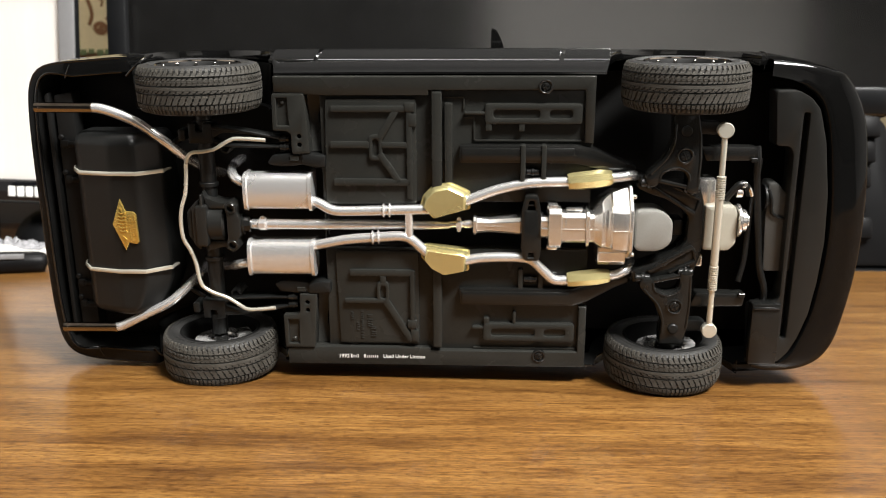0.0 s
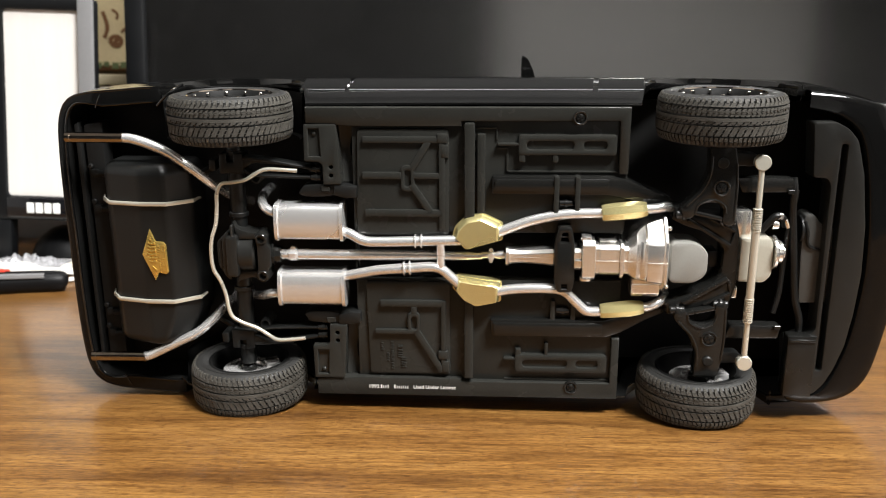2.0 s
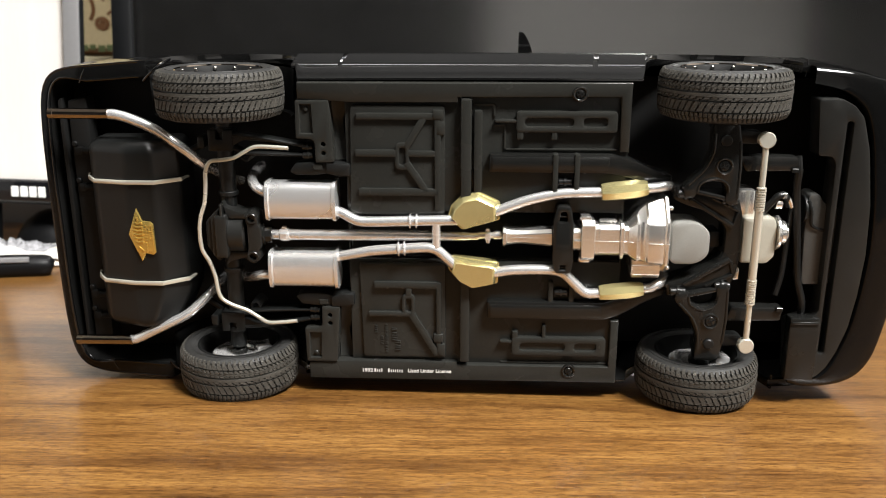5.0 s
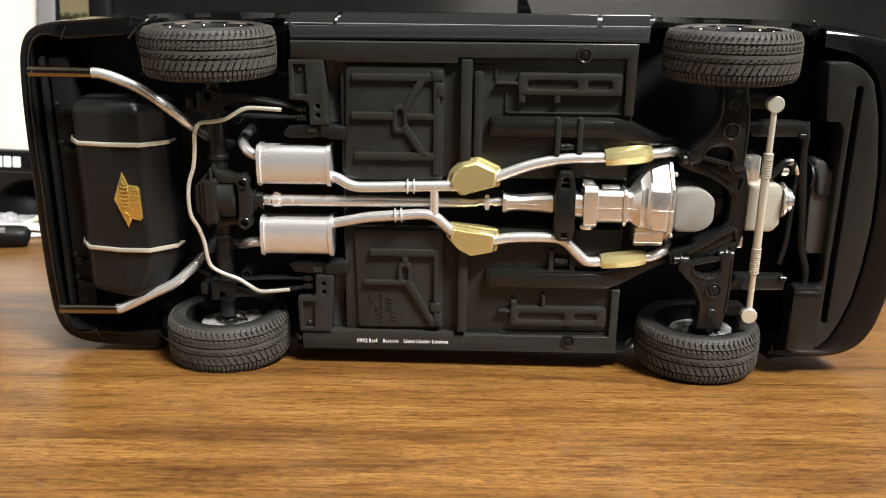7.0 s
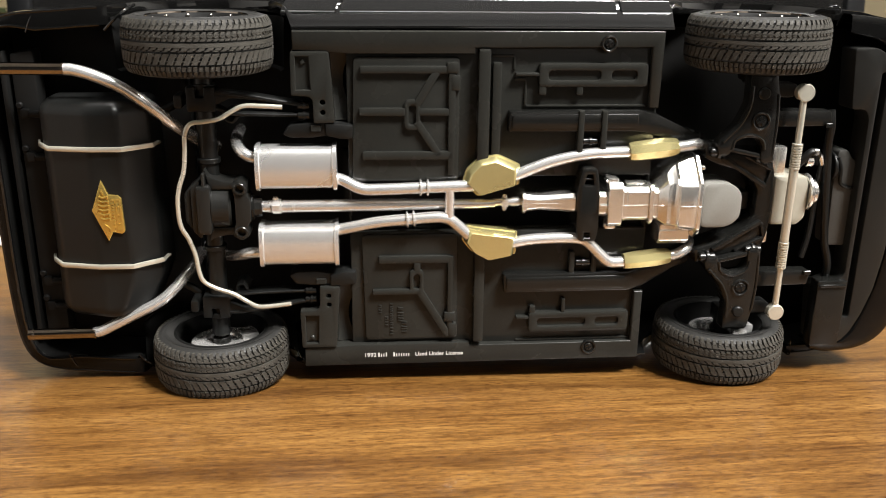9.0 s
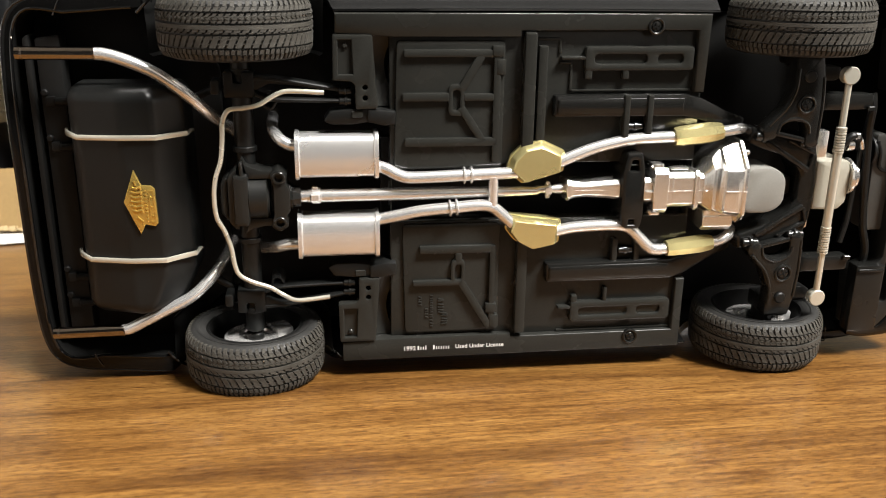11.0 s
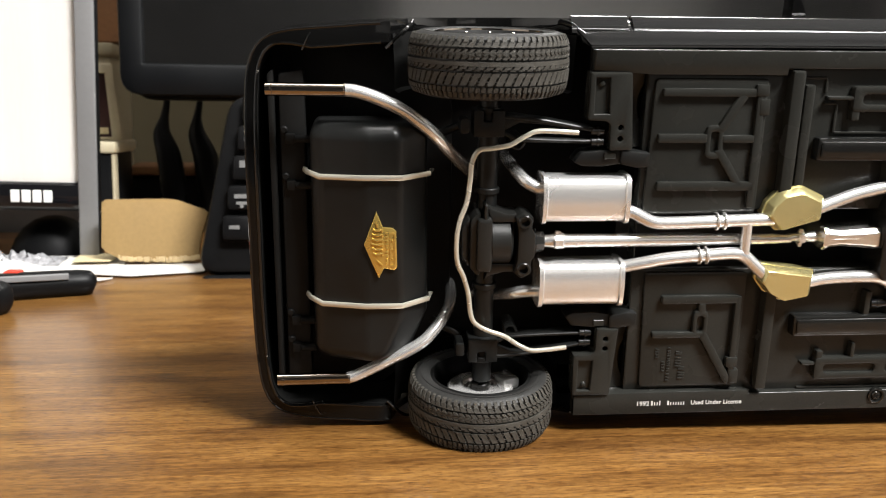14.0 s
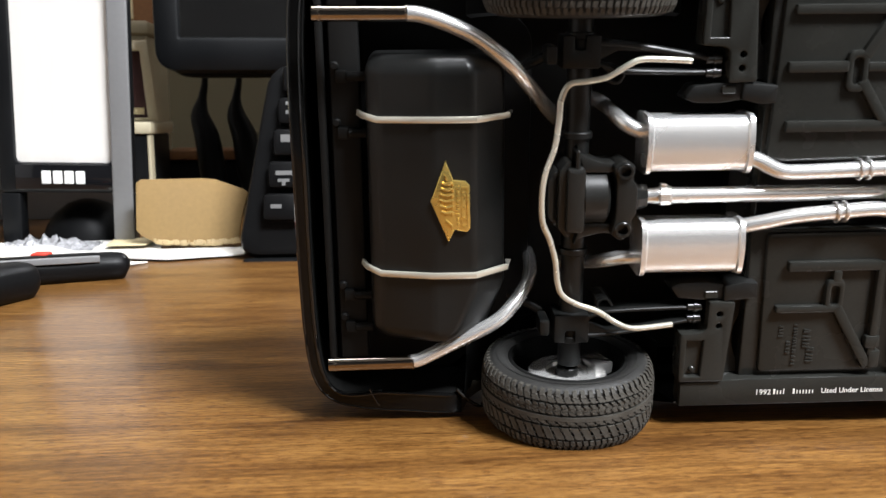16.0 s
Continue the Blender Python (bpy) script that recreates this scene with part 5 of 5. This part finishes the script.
        plate(mt, [(u, v * s) for u, v in rounded([(-103.2, 24.2), (-96.2, 24.2), (-96.2, 30.2), (-99.0, 30.2), (-99.0, 27.6), (-101.0, 27.6), (-101.0, 30.2), (-103.2, 30.2)], 0.4, 2)], -7, -0.9, (), 0.35)
        plate(mt, [(u, v * s) for u, v in rect(-106.2, -104.2, 25.0, 28.4, 0.7)], -6, -0.6, (), 0.4)
        part("axle_bracket", mt, MATTE, car)
        sh = B()
        cyl(sh, (-111.5, 22.6 * s, -11), (-104.5, 26.2 * s, -9), 1.0, 12)
        part("shock_absorber", sh, MATTE, car)
        co = B()
        tube(co, [(-93 + 1.5 * math.cos(t * 1.2566), (22.8 + 1.5 * math.sin(t * 1.2566)) * s, -10 + 0.22 * t) for t in range(36)], 0.35, 8, 2)
        part("coil_spring", co, MATTE, car)
    pipe("sway_bar", [(-80.1, 25.6, 1.2), (-85.0, 25.9, 1.2), (-89.4, 25.9, 1.2), (-92.5, 24.5, 1.3), (-95.3, 22.9, 1.4), (-98.9, 22.2, 1.5), (-102.2, 21.7, 1.6), (-103.7, 19.0, 1.6), (-104.0, 15.1, 1.6), (-104.7, 9.9, 1.6), (-106.2, 5.5, 1.6), (-106.8, 1.0, 1.6), (-106.5, -4.1, 1.4), (-104.9, -8.0, 0.6), (-103.7, -12.2, 0.4), (-103.1, -16.8, 0.4), (-102.0, -19.5, 0.4), (-99.0, -21.4, 0.3), (-94.9, -23.0, 0.2), (-91.7, -25.2, 0.0), (-88.6, -26.3, 1.2), (-84.6, -26.2, 1.2), (-80.1, -25.7, 1.2)], 0.58, CREAM, "thin champagne-coloured sway bar")


rear_axle()


def fuel_tank():
    """A faceted black tank held by two metal straps, with a gold badge on it."""
    tk = B()
    prof = [(-139.6, -15), (-139.6, -5.2), (-137.2, -2.6), (-127.2, 0.7), (-119.2, 0.7), (-113.0, -5.0), (-112.2, -15)]
    rows = []
    R = 3.6
    ends = [(R * (1 - math.sin(a)), R * (1 - math.cos(a))) for a in [math.pi / 2 * k / 6 for k in range(7)]]
    stations = [(-29.6 + d, sh) for sh, d in ends[::-1]] + [(-18, 0)] + [(26.9 - d, sh) for sh, d in ends]
    stations.sort()
    for v, shrink in stations:
        row = []
        for u, w in prof:
            cu = -125.5
            uu = cu + (u - cu) * (1 - shrink / 22)
            if u > -120:
                uu -= max(0.0, abs(v) - 20) * (0.55 if v < 0 else 0.12)
            row.append(tk.verts.new(V3((uu, v, w - shrink * (0.9 if w > -10 else 0)))))
        rows.append(row)
    for a, b in zip(rows, rows[1:]):
        for k in range(len(a) - 1):
            tk.faces.new((a[k], a[k + 1], b[k + 1], b[k]))
    tk.faces.new(rows[0])
    tk.faces.new(rows[-1])
    bmesh.ops.remove_doubles(tk, verts=tk.verts, dist=1e-6)
    long_edges = [e for e in tk.edges if abs(e.verts[0].co.y - e.verts[1].co.y) > 0.01 * MM and e.calc_face_angle(0) > 0.15]
    bmesh.ops.bevel(tk, geom=long_edges, offset=1.0 * MM, segments=3, profile=0.5, affect="EDGES")
    tank = part("fuel_tank", tk, MATTE, car, "matte black faceted fuel tank", 50)
    tank.modifiers.new("even_normals", "WEIGHTED_NORMAL").keep_sharp = True
    for v, d in ((15.5, 0.2), (-14.6, -0.1)):
        pts = [(-141.2, v - 0.3 + 0.6, -8), (-140.3, v + 0.1, -5.4), (-137.4, v - 0.3, -2.1), (-127.3, v, 1.15), (-119.1, v, 1.15), (-112.7, v + 0.1, -3.6), (-112.0, v + 0.1, -7.5)]
        part("strap", tube(B(), pts, 0.7, 12, 1, (0.62, 0.34)), CREAM, tank, "champagne metal strap")
    # badge: a diamond with a rounded block beside it, on the flat of the tank
    bd = part("badge", plate(B(), [(-124.9, 7.9), (-127.7, 0.2), (-124.4, -7.9), (-123.2, -5.4), (-120.9, -5.9), (-120.2, -5.2), (-120.4, 3.2), (-121.2, 4.0), (-123.4, 4.2)], 0.5, 1.35, (), 0.18), GOLD, tank, "gold diamond-shaped badge plate")
    for v0, k in ((3.3, 0.8), (2.2, 1.0), (1.1, 1.15), (0.0, 1.2), (-1.1, 1.1), (-2.2, 0.9)):
        part("badge_mark", tube(B(), [(-124.7 - 1.1 * k, v0 + 0.5, 1.35), (-124.7, v0 + 0.15, 1.45), (-123.9 + 0.25 * k, v0 + 0.45, 1.45), (-123.6, v0 - 0.2, 1.35)], 0.24, 8, 3), GOLD, bd)
    part("badge_mark", bar(B(), (-123.6, -4.6), (-124.9, -3.4), 0.4, 1.3, 1.6, 0.1, 0.15), GOLD, bd)
    part("badge_mark", bar(B(), (-125.0, 5.4), (-124.6, 4.2), 0.4, 1.3, 1.6, 0.1, 0.15), GOLD, bd)
    for k in range(9):
        part("badge_mark", bar(B(), (-122.85, 2.8 - 0.86 * k), (-122.35, 2.8 - 0.86 * k), 0.5, 1.3, 1.5, 0.06, 0.1), GOLD, bd)
    part("badge_frame", plate(B(), rounded([(-121.9, -4.9), (-120.6, -4.9), (-120.75, 3.0), (-121.9, 3.0)], 0.3, 2), 1.3, 1.5, (rounded([(-121.7, -4.6), (-120.85, -4.6), (-120.95, 2.7), (-121.7, 2.7)], 0.25, 2),), 0), GOLD, bd)
    for v in (1.3, -0.9, -3.1):
        part("badge_mark", bar(B(), (-121.5, v), (-121.1, v - 0.3), 0.35, 1.3, 1.52, 0.06, 0.1), GOLD, bd)


fuel_tank()


def rear_panel():
    va = B()
    plate(va, rounded([(-149.0, -37), (-147.6, -38), (-147.6, 38), (-149.0, 37)], 0.5, 2), -16, -9.4, (), 0.4)
    plate(va, rounded([(-146.6, -37), (-140.9, -38), (-140.9, 38), (-146.6, 37)], 0.8, 3), -16, -10.4, (), 0.5)
    vp = part("rear_valance", va, SHADE_BLACK, car, "satin black rear valance strip")
    for v in (22.4, 11.5, -22.0, -29):
        bs = B()
        cyl(bs, (-143.4, v, -9.6), (-139.6, v, -9.6), 0.95, 12, 0.25)
        cyl(bs, (-145.6, v + 2.0, -11.5), (-145.6, v + 2.0, -9.6), 0.9, 12, 0.3)
        box(bs, (-145.4, v - 1.2, -11), (-143.2, v + 1.2, -9.2), 0.35, 2)
        part("boss", bs, SHADE_BLACK, vp)


rear_panel()


def front_suspension():
    km = B()
    pts = [(26.8, 16.4), (31.0, 15.4), (36.5, 14.0), (44.4, 13.6), (46.0, 8.0), (46.6, 0), (46.0, -8.0), (44.4, -13.6), (36.5, -14.0), (31.0, -15.4), (26.8, -16.4), (26.4, -12.2), (30.5, -10.8),
           (35.4, -9.0), (39.4, -6.4), (41.6, -3.2), (41.8, 3.4), (39.6, 6.8), (35.8, 8.8), (30.5, 10.4), (26.6, 12.2)]
    plate(km, rounded(pts, 0.8, 3), -6, 2.0, (), 0.8)
    sub = part("subframe", km, SATIN, car, "satin black front subframe")
    for s in (1, -1):
        part("brace", bar(B(), (31, 12.6 * s), (43.4, 4.8 * s), 1.4, 1, 3.0, 0.35), SATIN, sub)
        part("brace", bar(B(), (37.0, 12.9 * s), (44.6, 9.2 * s), 1.0, 0.5, 2.9, 0.3), SATIN, sub)
        part("brace", bar(B(), (43.6, 5.2 * s), (44.6, 9.0 * s), 0.9, 0.5, 2.8, 0.3), SATIN, sub)
    part("brace", box(B(), (38.2, -2.4, -8), (41.0, 2.4, -1), 0.5, 2), MATTE, sub)
    for s in (1, -1):
        a = B()
        outer = [(35.0, 34.5), (35.2, 26.8), (33.0, 21.6), (29.6, 18.0), (28.2, 16.2), (28.8, 13.8), (31.8, 13.4), (32.8, 16.4), (34.4, 17.7), (36.6, 18.0), (38.8, 17.6), (39.9, 16.0), (39.8, 11.8), (42.6, 11.0), (43.6, 13.4), (43.7, 22.0), (43.3, 27.6), (42.0, 34.5)]
        plate(a, [(u, v * s) for u, v in rounded(outer, 0.9, 3)], 1.5, 5.2, (), 0.7)
        ar = part("control_arm", a, SATIN, car, "satin black front lower control arm")
        rb = B()
        tube(rb, [(29.6, 17.0 * s, 5.1), (31.2, 18.7 * s, 5.1), (33.8, 21.6 * s, 5.1), (35.6, 26.0 * s, 5.1), (35.8, 31 * s, 5.1)], 0.45, 8, 4)
        tube(rb, [(32.2, 15.0 * s, 5.0), (33.0, 17.6 * s, 5.1), (36.6, 18.9 * s, 5.1), (39.9, 17.4 * s, 5.1), (40.7, 15.0 * s, 5.0)], 0.42, 8, 4)
        tube(rb, [(42.9, 13.4 * s, 5.0), (43.1, 22 * s, 5.1), (42.6, 29 * s, 5.1)], 0.4, 8, 4)
        part("edge_bead", rb, SATIN, ar)
        part("pivot_bar", bar(B(), (30.2, 15.4 * s), (41.4, 12.9 * s), 1.2, 2.2, 4.7, 0.3), SATIN, ar)
        pv = B()
        for u, v in ((29.4, 14.2), (41.6, 12.4)):
            cyl(pv, (u - 2.2, v * s, 3.4), (u + 2.2, v * s, 3.4), 1.25, 12, 0.3)
            cyl(pv, (u - 0.5, v * s, 3.4), (u + 0.5, v * s, 3.4), 1.7, 12, 0.2)
        part("pivot", pv, SATIN, ar)
        screw(38.8, 22.3 * s, 5.2, ar, 2.05)
        bj = B()
        lathe(bj, [(1.5, 4.5), (1.5, 5.7), (1.2, 6.0), (0.0001, 6.1)], Matrix.Translation((38.8, 29.2 * s, 0)), 18)
        part("ball_joint", bj, MATTE, ar)
        hb = B()
        cyl(hb, (FRONT, 31 * s, AXLE_W + 2), (FRONT, 40.4 * s, AXLE_W), 3.0, 18)
        box(hb, (36.6, 31 * s, -8), (42.6, 36 * s, 2.6), 1.0, 2)
        part("hub_carrier", hb, SHADE_BLACK, car)
        lk = B()
        plate(lk, [(u, v * s) for u, v in rounded([(42.4, 27.8), (47.8, 27.6), (49.6, 29.0), (48.6, 31.2), (42.4, 31.6)], 0.8, 3)], -1.5, 1.8, (), 0.5)
        part("steering_link", lk, MATTE, car)
        st = B()
        plate(st, [(u, v * s) for u, v in rounded([(44, 24.2), (60, 23.9), (60.5, 20), (46, 19.8)], 0.5, 2)], -4, 0.2, (), 0.4)
        box(st, (58.3, 19.6 * s, 0), (60.2, 20.9 * s, 1.2), 0.2)
        part("rail_end", st, SATIN, car)
    tr = B()
    prof = [(0.85, -27.4), (0.85, -17.2)]
    z = -17.2
    while z < -10.4:
        prof += [(1.35, z + 0.12), (1.35, z + 0.5), (1.05, z + 0.62)]
        z += 0.68
    prof += [(1.15, z), (1.15, 9.8)]
    z = 9.8
    while z < 16.4:
        prof += [(1.35, z + 0.12), (1.35, z + 0.5), (1.05, z + 0.62)]
        z += 0.68
    prof += [(0.85, z), (0.85, 27.2)]
    lathe(tr, prof, Matrix.Translation((49.3, 0, 5.0)) @ Matrix.Rotation(-math.pi / 2, 4, "X"), 20)
    rod = part("steering_rod", tr, CREAM, car, "champagne steering rack rod with ribbed bellows", 40)
    for v in (29.4, -29.6):
        en = B()
        lathe(en, [(1.5, 3.6), (2.2, 3.9), (2.25, 5.9), (2.0, 6.2), (0.0001, 6.25)], Matrix.Translation((49.3, v, 0)), 24)
        part("rod_end", en, CREAM, rod)


front_suspension()


def front_valance():
    fv = B()
    outer = [(63.8, 39.8), (69.8, 39.8), (73.6, 37.8), (76.4, 34.6), (79.0, 25.4), (81.2, 10.0), (81.8, -4.0), (81.0, -16.2), (79.6, -26), (77.2, -33.6), (74.8, -38.6), (72.0, -41.7), (64.2, -41.8), (62.8, -25), (69.2, -22.6), (70.6, -21.0), (70.2, 22.0), (69.0, 24.1), (65.2, 24.1)]
    plate(fv, rounded(outer, 1.0, 3), -7, 0.0, (slots(72.0, 73.7, -34, 33.6),), 0.5)
    va = part("front_valance", fv, CAST, car, "satin black front air dam panel")
    sl = B()
    box(sl, (71.4, -34, -6), (74.2, 33.6, -4), 0)
    part("slot_floor", sl, MATTE, va)
    bx = B()
    box(bx, (62.6, -42.0, -3), (71.0, -22.6, 1.4), 0.5, 2)
    bar(bx, (63, -24.0), (70.6, -24.0), 0.7, 1, 1.9, 0.2)
    part("corner_box", bx, SATIN, va)
    sh = B()
    plate(sh, rounded([(65.2, 13), (68, 13), (70, 10), (74, 9), (74, -14), (65.8, -14), (65.0, 2)], 1.2, 3), -10, -3.2, (), 0.8)
    part("fan_shroud", sh, DARK_GREY, car, "dark grey fan shroud")
    rm = B()
    cyl(rm, (64.4, 8, -6), (65.4, 8, -6), 4.0, 20, 0.2)
    tube(rm, [(65.4, 11, -3), (66.2, 8, -2.4), (66.8, 4, -2.8), (70, 2.4, -3), (73, 2.2, -3)], 0.5, 8, 4)
    part("fan_motor", rm, MATTE, car)
    inner = [(62.6, 43.2), (70, 41.6), (75, 38.6), (78, 34.4), (80.4, 25.6), (82.5, 10.0), (83.1, -4.0), (82.3, -16.2), (80.9, -26), (78.6, -33.8), (76, -39.4), (72.4, -42.4), (67.5, -43.0), (64.6, -43.2)]
    outer = [(63.2, 47.9), (72, 46.9), (79.2, 45.2), (84.8, 42.7), (90.4, 32.4), (93.0, 17.0), (93.8, -2), (93.0, -17.0), (90.4, -32.4), (88.2, -38.6), (84.8, -42.7), (79.2, -45.2), (70.5, -46.0), (65.6, -45.0)]
    a_line, b_line = spline([(u, v, 0) for u, v in inner], 6), spline([(u, v, 0) for u, v in outer], 6)
    ed, rows = B(), []
    for t, w in ((0.0, -9.0), (0.0, -2.6), (0.03, -2.0), (0.09, -1.7), (0.3, -1.9), (0.6, -2.4), (0.90, -2.9), (0.96, -3.4), (0.99, -4.4), (1.0, -9.0)):
        rows.append([ed.verts.new(V3((Vector(p).lerp(Vector(q), t).x, Vector(p).lerp(Vector(q), t).y, w))) for p, q in zip(a_line, b_line)])
    for a, b in zip(rows, rows[1:]):
        for k in range(len(a) - 1):
            ed.faces.new((a[k], a[k + 1], b[k + 1], b[k]))
    part("bumper_underside", ed, PAINT_DIM, car, "gloss black rolled bumper underside", 50)
    lamp = B()
    tube(lamp, [(94.9, -2, -11), (94.7, -10, -11), (94.2, -18, -11)], 1.0, 12, 4, (0.5, 2.6))
    part("fog_lamp_lens", lamp, WRAP, car, "clear grey lamp lens")


front_valance()

# ---- wheels ----


def wheel(name):
    """Wheel with its axis along y, outer face towards +y, centred on its tread."""
    wh = new(name)
    wh.empty_display_size = 0.005
    hw, R = 6.5, 16.95
    prof = [(11.6, -hw + 1.2), (12.2, -hw + 0.5), (13.4, -hw - 0.1), (14.9, -hw - 0.25), (15.9, -hw + 0.1), (16.7, -hw + 0.8), (R - 0.22, -hw + 1.7), (R, -3.2), (R + 0.08, 0), (R, 3.2), (R - 0.22, hw - 1.7), (16.7, hw - 0.8), (15.9, hw - 0.1), (14.9, hw + 0.25), (13.4, hw + 0.1), (12.2, hw - 0.5), (11.6, hw - 1.2)]
    Y = Matrix.Rotation(-math.pi / 2, 4, "X")
    tyre = part("tyre", lathe(B(), prof, Y, 72, MM, True), RUBBER, wh, "dark grey rubber tyre")
    for y0 in (-hw - 0.2, hw + 0.2):
        part("sidewall_ring", lathe(B(), [(14.1, y0 - 0.16), (14.25, y0 + 0.16), (14.55, y0 + 0.16), (14.7, y0 - 0.16)], Y, 64, MM, True), RUBBER, wh)
    # tread: five bands of blocks between four grooves
    def surface(y):
        a = abs(y)
        return R + 0.08 - 0.08 * min(a / 3.2, 1) - (0.22 * (a - 3.2) / 1.6 if a > 3.2 else 0) - (0.35 * (a - 4.8) if a > 4.8 else 0)
    verts, faces = [], []
    rnd = random.Random(11)

    def lug(a0, a1, y0, y1, slant, h):
        base = len(verts)
        h += rnd.uniform(-0.10, 0.04)
        a0 += rnd.uniform(0, 0.004)
        a1 -= rnd.uniform(0, 0.006)
        for lift, grow in ((-0.3, 0.0), (h, 0.05)):
            for a, y, sgn in ((a0, y0, 0), (a1, y0, 0), (a1, y1, 1), (a0, y1, 1)):
                ang = a + slant * sgn
                ya = y + (grow if y == y0 else -grow)
                r = surface(y) + lift
                verts.append((r * math.cos(ang) * MM, ya * MM, r * math.sin(ang) * MM))
        faces.extend([tuple(base + i for i in q) for q in ((4, 5, 6, 7), (0, 1, 5, 4), (1, 2, 6, 5), (2, 3, 7, 6), (3, 0, 4, 7))])

    def rib(y0, y1, h, n=96):
        base = len(verts)
        for k in range(n):
            for y, lift in ((y0, -0.3), (y0 + 0.05, h), (y1 - 0.05, h), (y1, -0.3)):
                r = surface(y) + lift
                ang = 2 * math.pi * k / n
                verts.append((r * math.cos(ang) * MM, y * MM, r * math.sin(ang) * MM))
        for k in range(n):
            a, c = base + 4 * k, base + 4 * ((k + 1) % n)
            faces.extend([(a + q, c + q, c + q + 1, a + q + 1) for q in range(3)])

    def band(y0, y1, n, slant, gap, h, phase=0.0):
        step = 2 * math.pi / n
        for k in range(n):
            lug((k + phase) * step, (k + phase) * step + step * (1 - gap), y0, y1, slant, h)
    band(-6.3, -5.2, 68, 0.006, 0.42, 0.78)
    band(-5.2, -4.15, 68, 0.030, 0.22, 0.80)
    rib(-4.5, -4.2, 0.70)
    band(-3.78, -3.05, 78, 0.030, 0.32, 0.80)
    band(-3.02, -2.40, 78, -0.030, 0.30, 0.80, 0.4)
    band(-2.38, -1.72, 78, 0.026, 0.26, 0.80, 0.1)
    rib(-3.3, -2.0, 0.52)
    rib(-1.32, -0.35, 0.80)
    band(-0.40, 0.24, 60, 0.024, 0.20, 0.79, 0.5)
    band(0.20, 0.56, 60, 0.014, 0.34, 0.80)
    band(0.94, 3.50, 60, 0.066, 0.24, 0.80)
    band(0.90, 1.75, 60, 0.020, 0.88, 0.78, 0.86)
    rib(1.55, 1.80, 0.66)
    rib(2.55, 2.80, 0.66)
    band(3.86, 4.95, 88, 0.010, 0.26, 0.80)
    band(4.95, 6.2, 88, 0.004, 0.36, 0.76)
    me = bpy.data.meshes.new("tread")
    me.from_pydata(verts, [], faces)
    me.materials.append(TREAD)
    tr = new("tread", me)
    tr.parent = wh
    tagged(tr, "fine slanted tread blocks", kind="stuff")
    # rim with barrel, disc and spokes
    part("rim", lathe(B(), [(12.0, -hw + 0.9), (12.3, -hw + 0.4), (11.7, -hw + 0.2), (11.2, -hw + 1.2), (10.6, -1.5), (10.4, 3.0), (11.2, hw - 1.0), (11.9, hw - 0.2), (12.3, hw - 0.5), (12.0, hw - 1.0)], Y, 48, MM, True), SHADE_BLACK, wh, "dark wheel rim")
    part("rim_ring", lathe(B(), [(11.75, hw - 0.7), (11.9, hw + 0.1), (12.2, hw - 0.1), (12.2, hw - 0.7)], Y, 48, MM, True), TIP, wh, "polished outer rim ring")
    for k in range(12):
        a = 2 * math.pi * (k + 0.3) / 12
        part("rivet", cyl(B(), (10.9 * math.cos(a), hw - 1.6, 10.9 * math.sin(a)), (10.9 * math.cos(a), hw - 0.55, 10.9 * math.sin(a)), 0.52, 8, 0.15), CHROME, wh, "tiny chrome rim rivet")
    part("brake_disc", lathe(B(), [(0.0001, -2.4), (4.2, -2.4), (4.5, -3.0), (5.0, -3.1), (7.8, -3.1), (8.1, -2.8), (8.1, -1.9), (7.8, -1.6), (0.0001, -1.4)], Y, 40), DISC, wh, "silver brake disc")
    part("hub", lathe(B(), [(0.0001, -4.2), (1.9, -4.2), (2.2, -3.9), (2.6, -0.8), (2.6, 3.8), (2.2, 4.4), (0.0001, 4.4)], Y, 24), SATIN, wh)
    for k in range(5):
        a = 2 * math.pi * k / 5 + 0.4
        sp = B()
        box(sp, (1.8, 2.6, -1.5), (11.2, 4.6, 1.5), 0.5, 2)
        bmesh.ops.rotate(sp, verts=sp.verts, matrix=Matrix.Rotation(a, 3, "Y"))
        part("spoke", sp, SATIN, wh)
        ln = B()
        cyl(ln, (3.4, 4.5, 0), (3.4, 5.3, 0), 0.6, 6, 0.1)
        bmesh.ops.rotate(ln, verts=ln.verts, matrix=Matrix.Rotation(a + 0.63, 3, "Y"))
        part("lug_nut", ln, CHROME, wh, "small chrome lug nut")
    ca = B()
    box(ca, (4.8, -4.6, -3.4), (9.4, -1.6, 2.4), 0.6, 2)
    bmesh.ops.rotate(ca, verts=ca.verts, matrix=Matrix.Rotation(2.6, 3, "Y"))
    part("brake_calliper", ca, DISC, wh, "silver brake calliper")
    return wh


first = wheel("wheel")
PLACES = ((REAR + 0.3, 40.4, 0), (REAR + 0.6, -41.0, 180), (FRONT, 41.0, 0), (FRONT - 1.3, -41.6, 180))
for k, (u, v, turn) in enumerate(PLACES):
    m = pose(u * MM, v * MM, AXLE_W * MM, 0, 0, turn) @ pose(0, 0, 0, 0, 7.0 * k, 0)
    c = copy_thing(first, m) if k else first
    c.parent = car
    c.matrix_basis = m
    for child in c.children:
        # the tread is handed: the upper pair of wheels carries it the other way round
        if child.name.startswith("tread"):
            child.scale.y = -1 if v > 0 else 1
